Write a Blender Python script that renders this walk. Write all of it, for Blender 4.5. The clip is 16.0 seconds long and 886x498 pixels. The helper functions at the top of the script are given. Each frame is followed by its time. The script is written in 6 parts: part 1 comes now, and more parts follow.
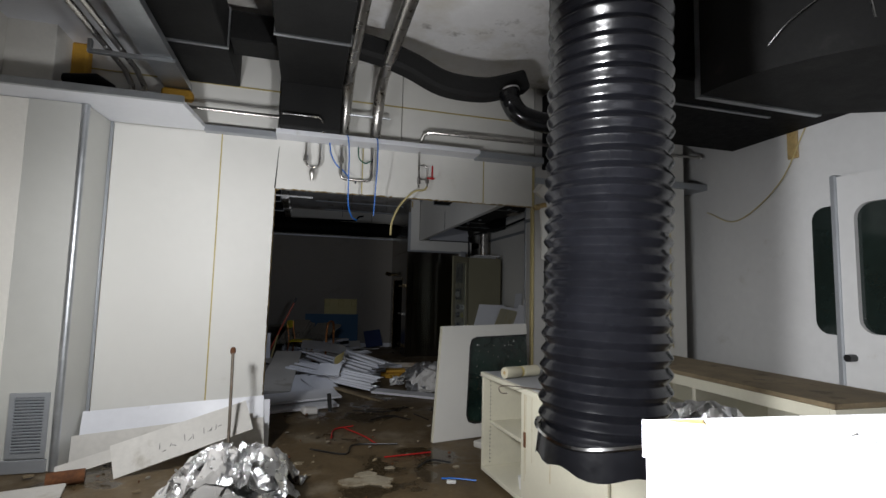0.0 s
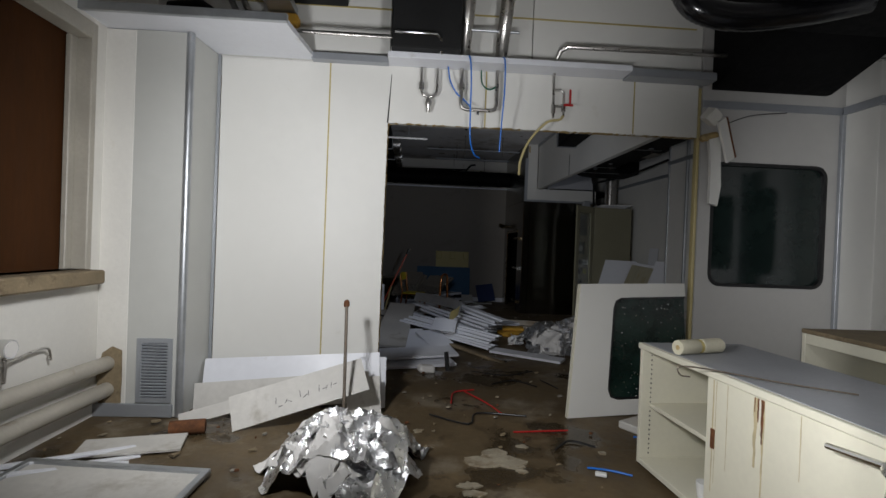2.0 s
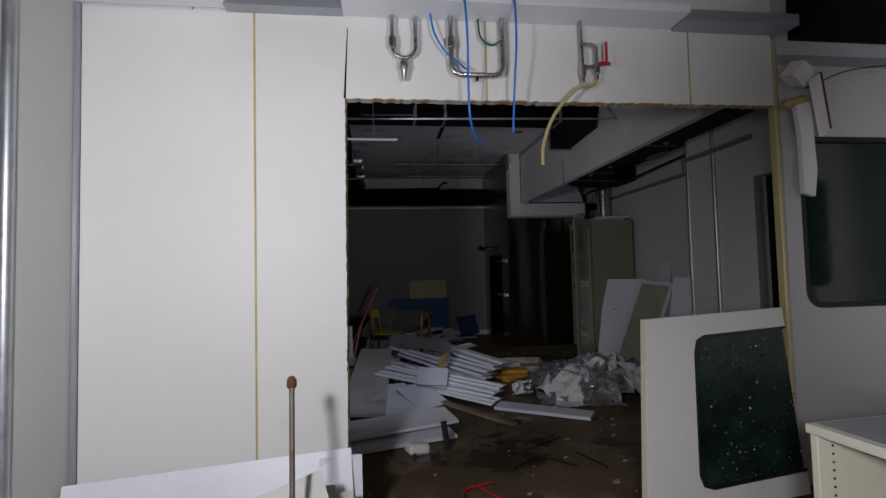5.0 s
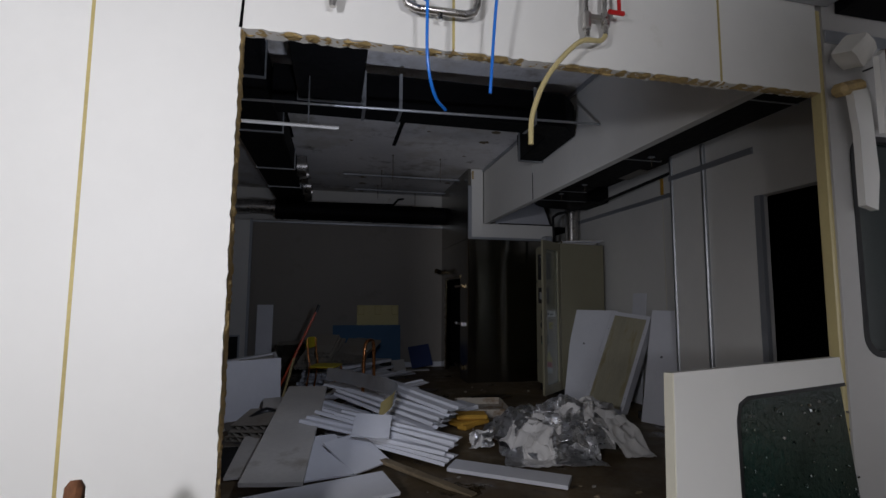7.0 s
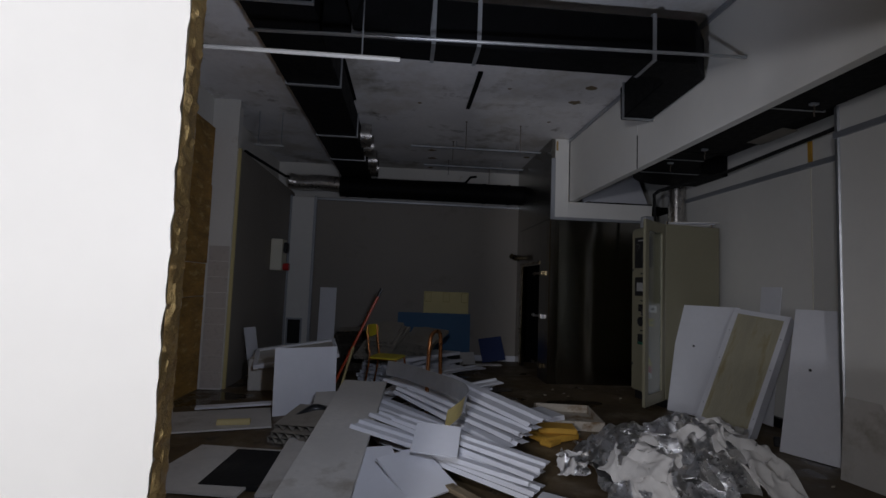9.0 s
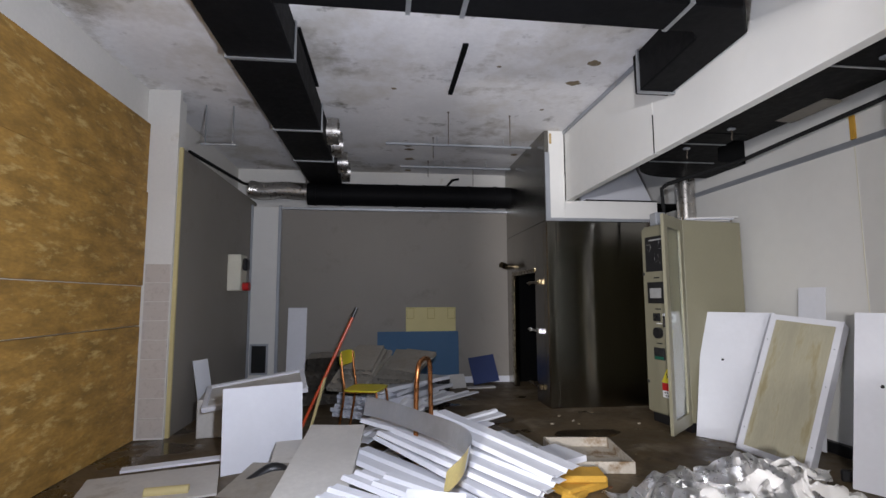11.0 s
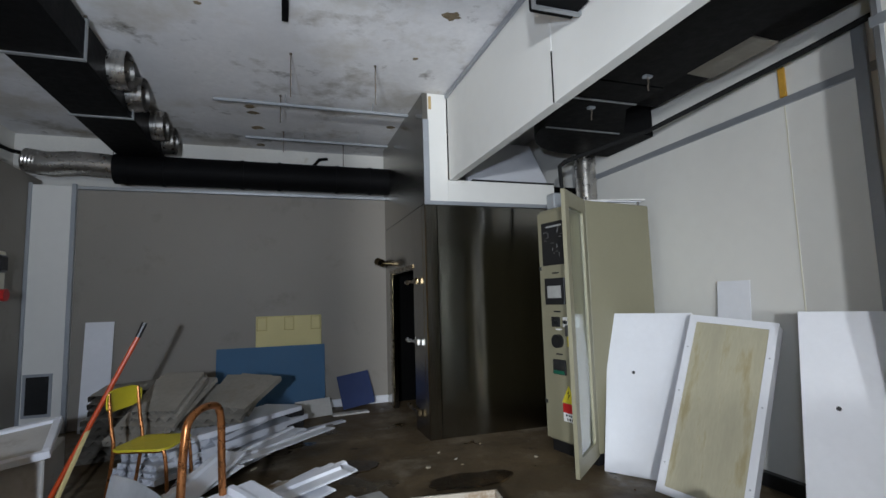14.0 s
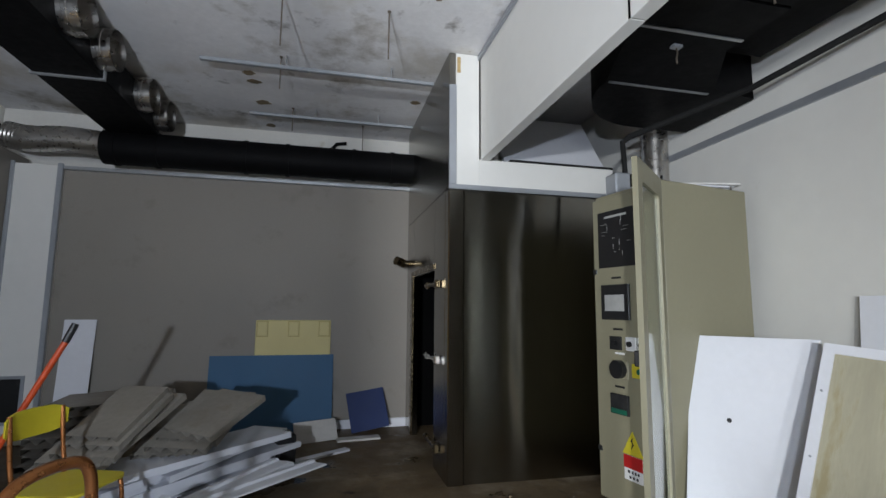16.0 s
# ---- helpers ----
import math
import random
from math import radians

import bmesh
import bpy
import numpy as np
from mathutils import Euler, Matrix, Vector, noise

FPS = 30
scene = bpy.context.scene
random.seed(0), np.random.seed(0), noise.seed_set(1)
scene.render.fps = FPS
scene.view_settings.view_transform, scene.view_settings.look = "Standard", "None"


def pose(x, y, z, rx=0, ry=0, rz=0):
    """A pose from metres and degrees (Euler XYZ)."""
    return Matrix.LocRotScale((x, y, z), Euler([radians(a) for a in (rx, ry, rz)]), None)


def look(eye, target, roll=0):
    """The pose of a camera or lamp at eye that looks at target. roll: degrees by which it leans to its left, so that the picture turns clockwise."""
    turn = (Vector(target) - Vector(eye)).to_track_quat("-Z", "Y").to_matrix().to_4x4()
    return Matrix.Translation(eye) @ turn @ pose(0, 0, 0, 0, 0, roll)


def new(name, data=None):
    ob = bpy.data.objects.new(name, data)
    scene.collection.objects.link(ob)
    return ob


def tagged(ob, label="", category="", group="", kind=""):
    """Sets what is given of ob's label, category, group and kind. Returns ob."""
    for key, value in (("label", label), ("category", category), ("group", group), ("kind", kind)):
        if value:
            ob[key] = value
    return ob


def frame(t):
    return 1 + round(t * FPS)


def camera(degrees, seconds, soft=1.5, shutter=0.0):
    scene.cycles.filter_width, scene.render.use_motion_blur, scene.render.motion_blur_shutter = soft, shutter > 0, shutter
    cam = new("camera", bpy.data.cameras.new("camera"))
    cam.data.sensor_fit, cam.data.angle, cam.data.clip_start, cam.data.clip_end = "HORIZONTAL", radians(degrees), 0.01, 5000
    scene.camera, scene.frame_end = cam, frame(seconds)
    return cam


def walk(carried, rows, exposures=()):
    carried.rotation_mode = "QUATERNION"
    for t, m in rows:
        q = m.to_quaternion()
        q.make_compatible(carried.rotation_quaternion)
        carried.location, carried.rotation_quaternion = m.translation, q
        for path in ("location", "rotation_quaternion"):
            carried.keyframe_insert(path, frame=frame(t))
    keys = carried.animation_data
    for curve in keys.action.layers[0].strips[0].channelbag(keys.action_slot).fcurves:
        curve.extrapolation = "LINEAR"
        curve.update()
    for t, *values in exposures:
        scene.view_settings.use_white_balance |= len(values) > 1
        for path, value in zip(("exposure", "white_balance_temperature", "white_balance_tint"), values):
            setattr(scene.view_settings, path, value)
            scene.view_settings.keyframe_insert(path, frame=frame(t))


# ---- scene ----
cam = camera(84.5, 16.0)
METRES, EYE, TILT, LEAN, TURN = 7.5, 1.44, 0.0, 0.0, -15.5
ROWS = [
    (0.0, 0.0, 0.0, 0.0, -0.12, 5.22, -1.34),
    (0.5, -0.0092, 0.0361, -0.005, 1.19, 4.45, -1.57),
    (1.0, -0.0247, 0.0648, -0.0126, 8.49, 3.14, -2.43),
    (1.5, -0.0306, 0.0866, -0.0127, 11.03, 0.89, -0.88),
    (2.0, -0.0353, 0.0934, -0.006, 12.22, -0.48, -2.2),
    (2.5, -0.0423, 0.116, -0.0043, 11.4, 3.27, -0.13),
    (3.0, -0.0531, 0.1429, -0.0053, 8.8, 2.18, -1.61),
    (3.5, -0.0686, 0.1731, -0.0058, 2.8, 1.28, 0.87),
    (4.0, -0.08, 0.2021, -0.0082, 3.58, 0.92, 2.27),
    (4.5, -0.0899, 0.2378, -0.0044, 8.65, 1.71, 1.76),
    (7.0, -0.1049, 0.3989, -0.0054, 3.11, 5.69, -0.33),
    (7.5, -0.1105, 0.4306, -0.0043, 2.63, 5.43, 0.71),
    (8.0, -0.1136, 0.4608, -0.0065, 6.27, 4.53, 1.22),
    (8.5, -0.1168, 0.4903, -0.0077, 10.68, 3.93, -0.46),
    (9.0, -0.1271, 0.5194, -0.0104, 11.11, 4.24, -2.15),
    (11.5, -0.165, 0.6627, -0.0076, 7.15, 5.96, 1.83),
    (12.0, -0.1562, 0.6949, -0.0089, 2.79, 5.82, 1.29),
    (12.5, -0.1402, 0.7291, -0.0071, 0.15, 5.26, 0.27),
    (13.0, -0.1318, 0.7603, -0.0092, -2.08, 5.06, -0.35),
    (13.5, -0.1244, 0.7934, -0.0054, -2.77, 6.41, 0.72),
    (14.0, -0.1164, 0.8222, -0.0057, -2.55, 5.88, 1.64),
    (14.5, -0.1044, 0.8597, -0.0066, 1.27, 6.19, 0.57),
    (15.0, -0.0954, 0.8907, -0.0102, 1.36, 4.2, 0.63),
    (15.5, -0.0924, 0.9331, -0.0104, -0.77, 6.31, 0.72),
    (16.0, -0.0946, 0.957, -0.0064, 2.09, 6.89, -0.42),
]
EXPOSURES = [(0.0, 0.8, 6500, 10), (2.5, 0.7, 6450, 10), (4.0, 0.68, 6300, 13), (4.7, 0.68, 6250, 16), (6.8, 0.95, 6270, 15), (9.2, 1.4, 6300, 15), (11.3, 3.82, 6550, 14), (12.5, 3.62, 6250, 8), (14.0, 3.76, 6180, 7), (14.5, 3.74, 6180, 7), (15.2, 3.92, 6200, 8), (16.0, 3.9, 6250, 8)]
walk(cam, [(t, pose(0, 0, EYE, TILT, LEAN, TURN) @ pose(METRES * x, METRES * y, METRES * z, 90 + pitch, roll, yaw)) for t, x, y, z, yaw, pitch, roll in ROWS], EXPOSURES)

# ---- light: an unlit building; fixed lamps replace its one hand-held light ----
world = bpy.data.worlds.new("night")
scene.world = world
world.use_nodes = True
world.node_tree.nodes["Background"].inputs[0].default_value = (0.5, 0.6, 0.8, 1)
world.node_tree.nodes["Background"].inputs[1].default_value = 0.001


def standin_lamp(name, eye, target, watts, tint, degrees, radius=0.04):
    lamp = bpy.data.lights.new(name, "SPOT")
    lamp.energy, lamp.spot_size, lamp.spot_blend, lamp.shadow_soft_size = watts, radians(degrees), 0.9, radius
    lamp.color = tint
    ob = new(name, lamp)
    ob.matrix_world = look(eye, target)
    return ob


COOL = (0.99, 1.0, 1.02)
# Six unseen spots added along the route, in place of one moving light
standin_lamp("standin_start", (-0.3, 0.3, 1.5), (2.7, 1.36, 1.7), 285, COOL, 85, 0.06)
standin_lamp("standin_cabinet", (0.1, 2.2, 1.4), (1.5, 3.1, 0.35), 60, COOL, 112, 0.1)
standin_lamp("standin_left", (-1.0, 2.65, 1.75), (-1.15, 4.9, 1.2), 97, COOL, 138, 0.12)
standin_lamp("standin_right", (1.85, 2.9, 1.9), (3.9, 4.0, 1.8), 21, COOL, 104, 0.15)
standin_lamp("standin_up", (0.5, 2.4, 1.75), (0.35, 4.3, 3.7), 50, COOL, 104, 0.12)
standin_lamp("standin_workshop", (0.2, 5.55, 1.5), (-0.7, 9.6, 2.8), 29, (0.92, 1.0, 1.16), 164, 0.06)

# ---- materials ----
def material(name, base, rough=0.6, metal=0.0, var=0.12, big=1.2, fine=40.0, bump=0.08, stain=None, stain_at=0.62, stain_scale=2.0, coat=0.0, stretch=(1, 1, 1), rough_var=0.15, bump_scale=None, spec=0.5, wet=None):
    m = bpy.data.materials.new(name)
    m.use_nodes = True
    nt = m.node_tree
    n, k = nt.nodes, nt.links
    b = n["Principled BSDF"]
    tc = n.new("ShaderNodeTexCoord")
    info = n.new("ShaderNodeObjectInfo")
    shift = n.new("ShaderNodeVectorMath")
    shift.operation = "MULTIPLY_ADD"
    shift.inputs[1].default_value = stretch
    rnd = n.new("ShaderNodeMath")
    rnd.operation = "MULTIPLY"
    rnd.inputs[1].default_value = 37.0
    k.new(info.outputs["Random"], rnd.inputs[0])
    k.new(tc.outputs["Object"], shift.inputs[0])
    k.new(rnd.outputs[0], shift.inputs[2])
    vec = shift.outputs[0]

    def noise_tex(scale, detail=4.0, rough_=0.6):
        t = n.new("ShaderNodeTexNoise")
        t.inputs["Scale"].default_value, t.inputs["Detail"].default_value, t.inputs["Roughness"].default_value = scale, detail, rough_
        k.new(vec, t.inputs["Vector"])
        return t.outputs["Fac"]

    def ramp(src, lo, hi):
        r = n.new("ShaderNodeMapRange")
        r.inputs["From Min"].default_value, r.inputs["From Max"].default_value = lo, hi
        k.new(src, r.inputs["Value"])
        return r.outputs["Result"]

    def mix(fac, a, c):
        x = n.new("ShaderNodeMix")
        x.data_type = "RGBA"
        if isinstance(fac, float):
            x.inputs[0].default_value = fac
        else:
            k.new(fac, x.inputs[0])
        for sock, v in ((x.inputs[6], a), (x.inputs[7], c)):
            if isinstance(v, tuple):
                sock.default_value = (*v, 1)
            else:
                k.new(v, sock)
        return x.outputs[2]

    lo = tuple(max(0.0, c * (1 - var)) for c in base)
    hi = tuple(min(1.0, c * (1 + var * 0.6)) for c in base)
    col = mix(ramp(noise_tex(big), 0.3, 0.7), lo, hi)
    fine_fac = noise_tex(fine, 3.0)
    col = mix(ramp(fine_fac, 0.25, 1.2), col, tuple(c * (1 - min(0.8, var * 1.4)) for c in base))
    if stain:
        for i, (tint, at, scale) in enumerate([(stain, stain_at, stain_scale)] if isinstance(stain[0], float) else stain):
            col = mix(ramp(noise_tex(scale, 7.0, 0.65), at, at + 0.13), col, tint)
    k.new(col, b.inputs["Base Color"])
    b.inputs["Metallic"].default_value = metal
    rr = n.new("ShaderNodeMapRange")
    rr.inputs["To Min"].default_value, rr.inputs["To Max"].default_value = max(0.02, rough - rough_var), min(1.0, rough + rough_var)
    k.new(noise_tex(big * 4), rr.inputs["Value"])
    rough_out = rr.outputs[0]
    if wet:
        fac = ramp(noise_tex(wet[1], 5.0, 0.6), wet[0], wet[0] + 0.06)
        col = mix(fac, col, tuple(c * 0.38 for c in base))
        k.new(col, b.inputs["Base Color"])
        wr = n.new("ShaderNodeMix")
        wr.inputs[3].default_value = 0.07
        k.new(fac, wr.inputs[0])
        k.new(rough_out, wr.inputs[2])
        rough_out = wr.outputs[0]
    k.new(rough_out, b.inputs["Roughness"])
    b.inputs["Coat Weight"].default_value = coat
    b.inputs["Specular IOR Level"].default_value = spec
    if bump:
        bp = n.new("ShaderNodeBump")
        bp.inputs["Strength"].default_value, bp.inputs["Distance"].default_value = bump, 0.01
        k.new(noise_tex(bump_scale or fine, 4.0), bp.inputs["Height"])
        k.new(bp.outputs[0], b.inputs["Normal"])
    return m


RUST = (0.16, 0.06, 0.02)
M_PILLAR = material("grey_cladding", (0.5, 0.5, 0.47), 0.4, var=0.06, big=0.8, fine=10, bump=0.02, stain=(0.42, 0.41, 0.37), stain_at=0.64)
M_PANEL = material("white_panel", (0.74, 0.73, 0.69), 0.55, var=0.05, big=0.6, fine=8, bump=0.02, stain=(0.6, 0.58, 0.5), stain_at=0.68)
M_PANEL_GREY = material("grey_panel", (0.5, 0.49, 0.47), 0.5, var=0.08, big=0.8, fine=12, bump=0.02, stain=(0.38, 0.36, 0.33), stain_at=0.62)
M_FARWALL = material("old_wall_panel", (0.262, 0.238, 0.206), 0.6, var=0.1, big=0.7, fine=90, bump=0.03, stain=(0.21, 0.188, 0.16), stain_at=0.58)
M_PANEL_PALE = material("pale_panel", (0.66, 0.66, 0.66), 0.45, var=0.08, big=0.8, fine=12, bump=0.02, stain=(0.5, 0.48, 0.45), stain_at=0.62)
M_SHEET = material("white_sheet", (0.74, 0.75, 0.79), 0.4, var=0.06, big=1.5, fine=20, bump=0.03, stain=(0.5, 0.48, 0.43), stain_at=0.66, stain_scale=3)
M_SHEET_DIRTY = material("dirty_sheet", (0.58, 0.56, 0.52), 0.55, var=0.14, big=2, fine=25, bump=0.05, stain=(0.36, 0.33, 0.28), stain_at=0.56, stain_scale=2.5)
M_PLASTER = material("plaster", (0.72, 0.7, 0.65), 0.85, var=0.08, big=1.0, fine=30, bump=0.15, stain=(0.5, 0.44, 0.33), stain_at=0.64)
M_CEIL = material("stained_ceiling", (0.84, 0.83, 0.83), 0.9, var=0.12, big=0.9, fine=18, bump=0.25, stain=[((0.62, 0.59, 0.54), 0.5, 0.8), ((0.36, 0.33, 0.28), 0.555, 1.1), ((0.13, 0.11, 0.085), 0.605, 2.4), ((0.3, 0.2, 0.11), 0.69, 5.0), ((0.1, 0.08, 0.06), 0.72, 9.0)])
M_FLOOR = material("wet_dirty_floor", (0.138, 0.098, 0.052), 0.55, var=0.4, big=1.3, fine=24, bump=0.12, stain=[((0.21, 0.175, 0.125), 0.54, 1.7), ((0.06, 0.036, 0.016), 0.56, 0.9), ((0.03, 0.02, 0.012), 0.6, 5.0), ((0.36, 0.32, 0.25), 0.68, 3.0)], rough_var=0.3, spec=0.35, wet=(0.56, 1.1))
M_FOAM = material("yellow_foam", (0.54, 0.39, 0.17), 0.4, var=0.35, big=14, fine=80, bump=0.5, stain=(0.3, 0.19, 0.07), stain_at=0.55, stain_scale=14)
M_SEAM = material("yellowed_sealant", (0.52, 0.42, 0.16), 0.6, var=0.25, big=6, fine=60, bump=0.1)
M_DUCT = material("black_duct_insulation", (0.0055, 0.0055, 0.006), 0.6, var=0.3, big=4, fine=30, bump=0.12, spec=0.08)
M_DUCT_GREY = material("dusty_duct_insulation", (0.02, 0.02, 0.02), 0.7, var=0.3, big=2, fine=30, bump=0.12, stain=(0.04, 0.039, 0.037), stain_at=0.6, spec=0.2)
M_FLEX = material("black_flex_duct", (0.006, 0.0062, 0.008), 0.22, coat=0.25, var=0.3, big=8, fine=40, bump=0.08, rough_var=0.1)
M_GALV = material("galvanised_steel", (0.5, 0.52, 0.54), 0.42, 0.85, var=0.15, big=6, fine=30, bump=0.03)
M_ALU = material("grey_trim", (0.4, 0.42, 0.45), 0.42, 0.5, var=0.1, big=2, fine=30, bump=0.02)
M_JAMB = material("tarnished_steel", (0.22, 0.17, 0.1), 0.28, 1.0, var=0.3, big=5, fine=40, bump=0.02)
M_STEEL = material("brushed_stainless", (0.3, 0.287, 0.255), 0.2, 1.0, var=0.16, big=2, fine=60, bump=0.06, bump_scale=4.0, stretch=(1, 1, 0.12), rough_var=0.03)
sb = M_STEEL.node_tree.nodes["Principled BSDF"]
sb.inputs["Anisotropic"].default_value, sb.inputs["Anisotropic Rotation"].default_value = 1.0, 0.25
tg = M_STEEL.node_tree.nodes.new("ShaderNodeTangent")
tg.direction_type, tg.axis = "RADIAL", "Z"
M_STEEL.node_tree.links.new(tg.outputs[0], sb.inputs["Tangent"])
M_CHROME = material("bright_steel", (0.7, 0.7, 0.7), 0.15, 1.0, var=0.05, big=8, fine=40, bump=0.01, rough_var=0.06)
M_PIPE = material("steel_pipe", (0.55, 0.53, 0.5), 0.3, 1.0, var=0.15, big=5, fine=40, bump=0.02)
M_GLASSBLACK = material("dark_window_glass", (0.013, 0.022, 0.02), 0.08, var=0.3, big=2, fine=10, bump=0.0, rough_var=0.05)
M_GLASSGREEN = material("broken_green_glass", (0.015, 0.035, 0.028), 0.12, var=0.6, big=5, fine=40, bump=0.35, rough_var=0.08)
# Near-black that puts the shade of gaps and unlit spaces into colour
M_DARK = material("unlit_gap_black", (0.004, 0.004, 0.004), 0.9, var=0.2, bump=0.0, spec=0.02)
M_OSB = material("strand_board", (0.45, 0.25, 0.055), 0.7, var=0.45, big=9, fine=45, bump=0.3, stain=(0.55, 0.38, 0.14), stain_at=0.55, stain_scale=14, stretch=(1, 0.35, 1))
M_BROWNBOARD = material("brown_board", (0.06, 0.022, 0.006), 0.8, spec=0.15, var=0.3, big=3, fine=30, bump=0.1, stretch=(1, 1, 0.2))
M_WOOD = material("old_wood", (0.26, 0.2, 0.12), 0.8, var=0.3, big=4, fine=40, bump=0.3, stain=(0.1, 0.07, 0.04), stain_at=0.56, stain_scale=5)
M_CREAM = material("cream_laminate", (0.72, 0.69, 0.56), 0.5, var=0.07, big=2, fine=30, bump=0.03, stain=(0.6, 0.52, 0.34), stain_at=0.66)
M_TOPGREY = material("scratched_grey_top", (0.4, 0.41, 0.43), 0.45, var=0.15, big=2, fine=40, bump=0.05, stain=(0.6, 0.6, 0.58), stain_at=0.6, stain_scale=3)
M_BEIGE = material("beige_enamel", (0.26, 0.242, 0.16), 0.45, var=0.06, big=2, fine=40, bump=0.03, stain=(0.22, 0.2, 0.13), stain_at=0.64)
M_RUST = material("rust", RUST, 0.9, var=0.5, big=20, fine=60, bump=0.3)
M_BLUE = material("blue_board", (0.05, 0.13, 0.24), 0.7, var=0.1, big=2, fine=60, bump=0.05)
M_NAVY = material("navy_board", (0.018, 0.035, 0.12), 0.7, var=0.2, big=3, fine=60, bump=0.1)
M_YELLOWBOARD = material("pale_yellow_board", (0.66, 0.58, 0.28), 0.7, var=0.06, big=3, fine=60, bump=0.05)
M_YELLOW = material("yellow_plastic", (0.62, 0.52, 0.03), 0.4, var=0.1, big=5, fine=40, bump=0.02)
M_ORANGE = material("orange_pole", (0.56, 0.07, 0.012), 0.35, var=0.15, big=8, fine=40, bump=0.02)
M_COPPER = material("bronze_tube", (0.42, 0.17, 0.06), 0.3, 0.9, var=0.2, big=8, fine=40, bump=0.03)
M_BLACK = material("black_plastic", (0.012, 0.012, 0.013), 0.4, var=0.2, bump=0.02)
M_WHITE = material("white_plastic", (0.78, 0.78, 0.76), 0.4, var=0.05, bump=0.02)
M_RED = material("red_plastic", (0.5, 0.02, 0.02), 0.35, var=0.15, bump=0.02)
M_BLUEHOSE = material("blue_hose", (0.01, 0.16, 0.62), 0.35, var=0.1, bump=0.02)
M_GREEN = material("green_plastic", (0.01, 0.12, 0.07), 0.35, var=0.1, bump=0.02)
M_HOSE = material("yellowed_hose", (0.55, 0.46, 0.22), 0.45, var=0.1, bump=0.03)
M_HOLLOW = material("dirty_hollow_sheet", (0.31, 0.283, 0.238), 0.5, var=0.28, big=2, fine=25, bump=0.05, stain=(0.22, 0.19, 0.15), stain_at=0.56, stain_scale=3)
M_FOIL = material("crumpled_foil", (0.92, 0.92, 0.93), 0.3, 1.0, var=0.05, big=8, fine=50, bump=0.45, rough_var=0.14)
M_IRON = material("dark_iron", (0.2, 0.165, 0.13), 0.5, 0.6, var=0.3, big=12, fine=60, bump=0.1, stain=RUST, stain_at=0.6, stain_scale=20)
M_ROLL = material("yellowed_paper", (0.66, 0.62, 0.47), 0.6, var=0.12, big=10, fine=60, bump=0.15)
M_OLDPAINT = material("old_beige_paint", (0.42, 0.39, 0.33), 0.4, var=0.15, big=3, fine=40, bump=0.05, stain=(0.26, 0.21, 0.15), stain_at=0.6, stain_scale=4)
M_STREAK = material("pale_rust_streak", (0.56, 0.47, 0.28), 0.6, var=0.2, big=12, fine=60, bump=0.02)
M_PAPER = material("white_backing_paper", (0.76, 0.74, 0.71), 0.75, var=0.07, big=4, fine=40, bump=0.1)
M_WETPAPER = material("wet_dirty_paper", (0.4, 0.35, 0.26), 0.45, var=0.3, big=7, fine=50, bump=0.15, stain=(0.2, 0.15, 0.09), stain_at=0.5, stain_scale=9)
M_OIL = material("brown_oily_dirt", (0.03, 0.019, 0.009), 0.35, var=0.5, big=6, fine=40, bump=0.15, stain=(0.07, 0.042, 0.018), stain_at=0.52, stain_scale=7, rough_var=0.25)
M_CARTON = material("stained_carton", (0.5, 0.45, 0.37), 0.75, var=0.2, big=4, fine=40, bump=0.1, stain=(0.22, 0.14, 0.07), stain_at=0.5, stain_scale=5)
M_LAMPDIFF = material("dirty_diffuser", (0.46, 0.43, 0.31), 0.45, var=0.2, big=2.0, fine=30, bump=0.02, stain=(0.33, 0.285, 0.16), stain_at=0.55, stain_scale=4, stretch=(2.5, 2.5, 0.5))
M_TILE = material("beige_tile", (0.52, 0.47, 0.42), 0.3, var=0.06, big=6, fine=40, bump=0.02)
M_YFOAMBLOCK = material("orange_foam_block", (0.6, 0.33, 0.04), 0.8, var=0.2, big=8, fine=60, bump=0.3)
M_PLASTIC = material("cloudy_plastic", (0.42, 0.42, 0.4), 0.35, var=0.2, big=4, fine=30, bump=0.2)


# ---- building helpers ----
def thing(name, label, category, m=None, group="", kind=""):
    ob = new(name)
    ob.matrix_world = m if m is not None else Matrix()
    return tagged(ob, label, category, group, kind)


def finish(name, bm, mat_, smooth):
    me = bpy.data.meshes.new(name)
    bm.normal_update()
    bm.to_mesh(me)
    bm.free()
    for mm in (mat_ if isinstance(mat_, (list, tuple)) else [mat_]):
        me.materials.append(mm)
    if smooth:
        me.polygons.foreach_set("use_smooth", [True] * len(me.polygons))
        me.set_sharp_from_angle(angle=radians(35))
    return new(name, me)


def part(name, bm, mat_, parent, label="", smooth=True, m=None):
    ob = finish(name, bm, mat_, smooth)
    ob.parent = parent
    if m is not None:
        ob.matrix_local = m
    return tagged(ob, label) if label else ob


def solid(name, bm, mat_, label, category="", kind="", group="", m=None, smooth=True):
    ob = finish(name, bm, mat_, smooth)
    if m is not None:
        ob.matrix_world = m
    return tagged(ob, label, category, group, kind)


def B():
    return bmesh.new()


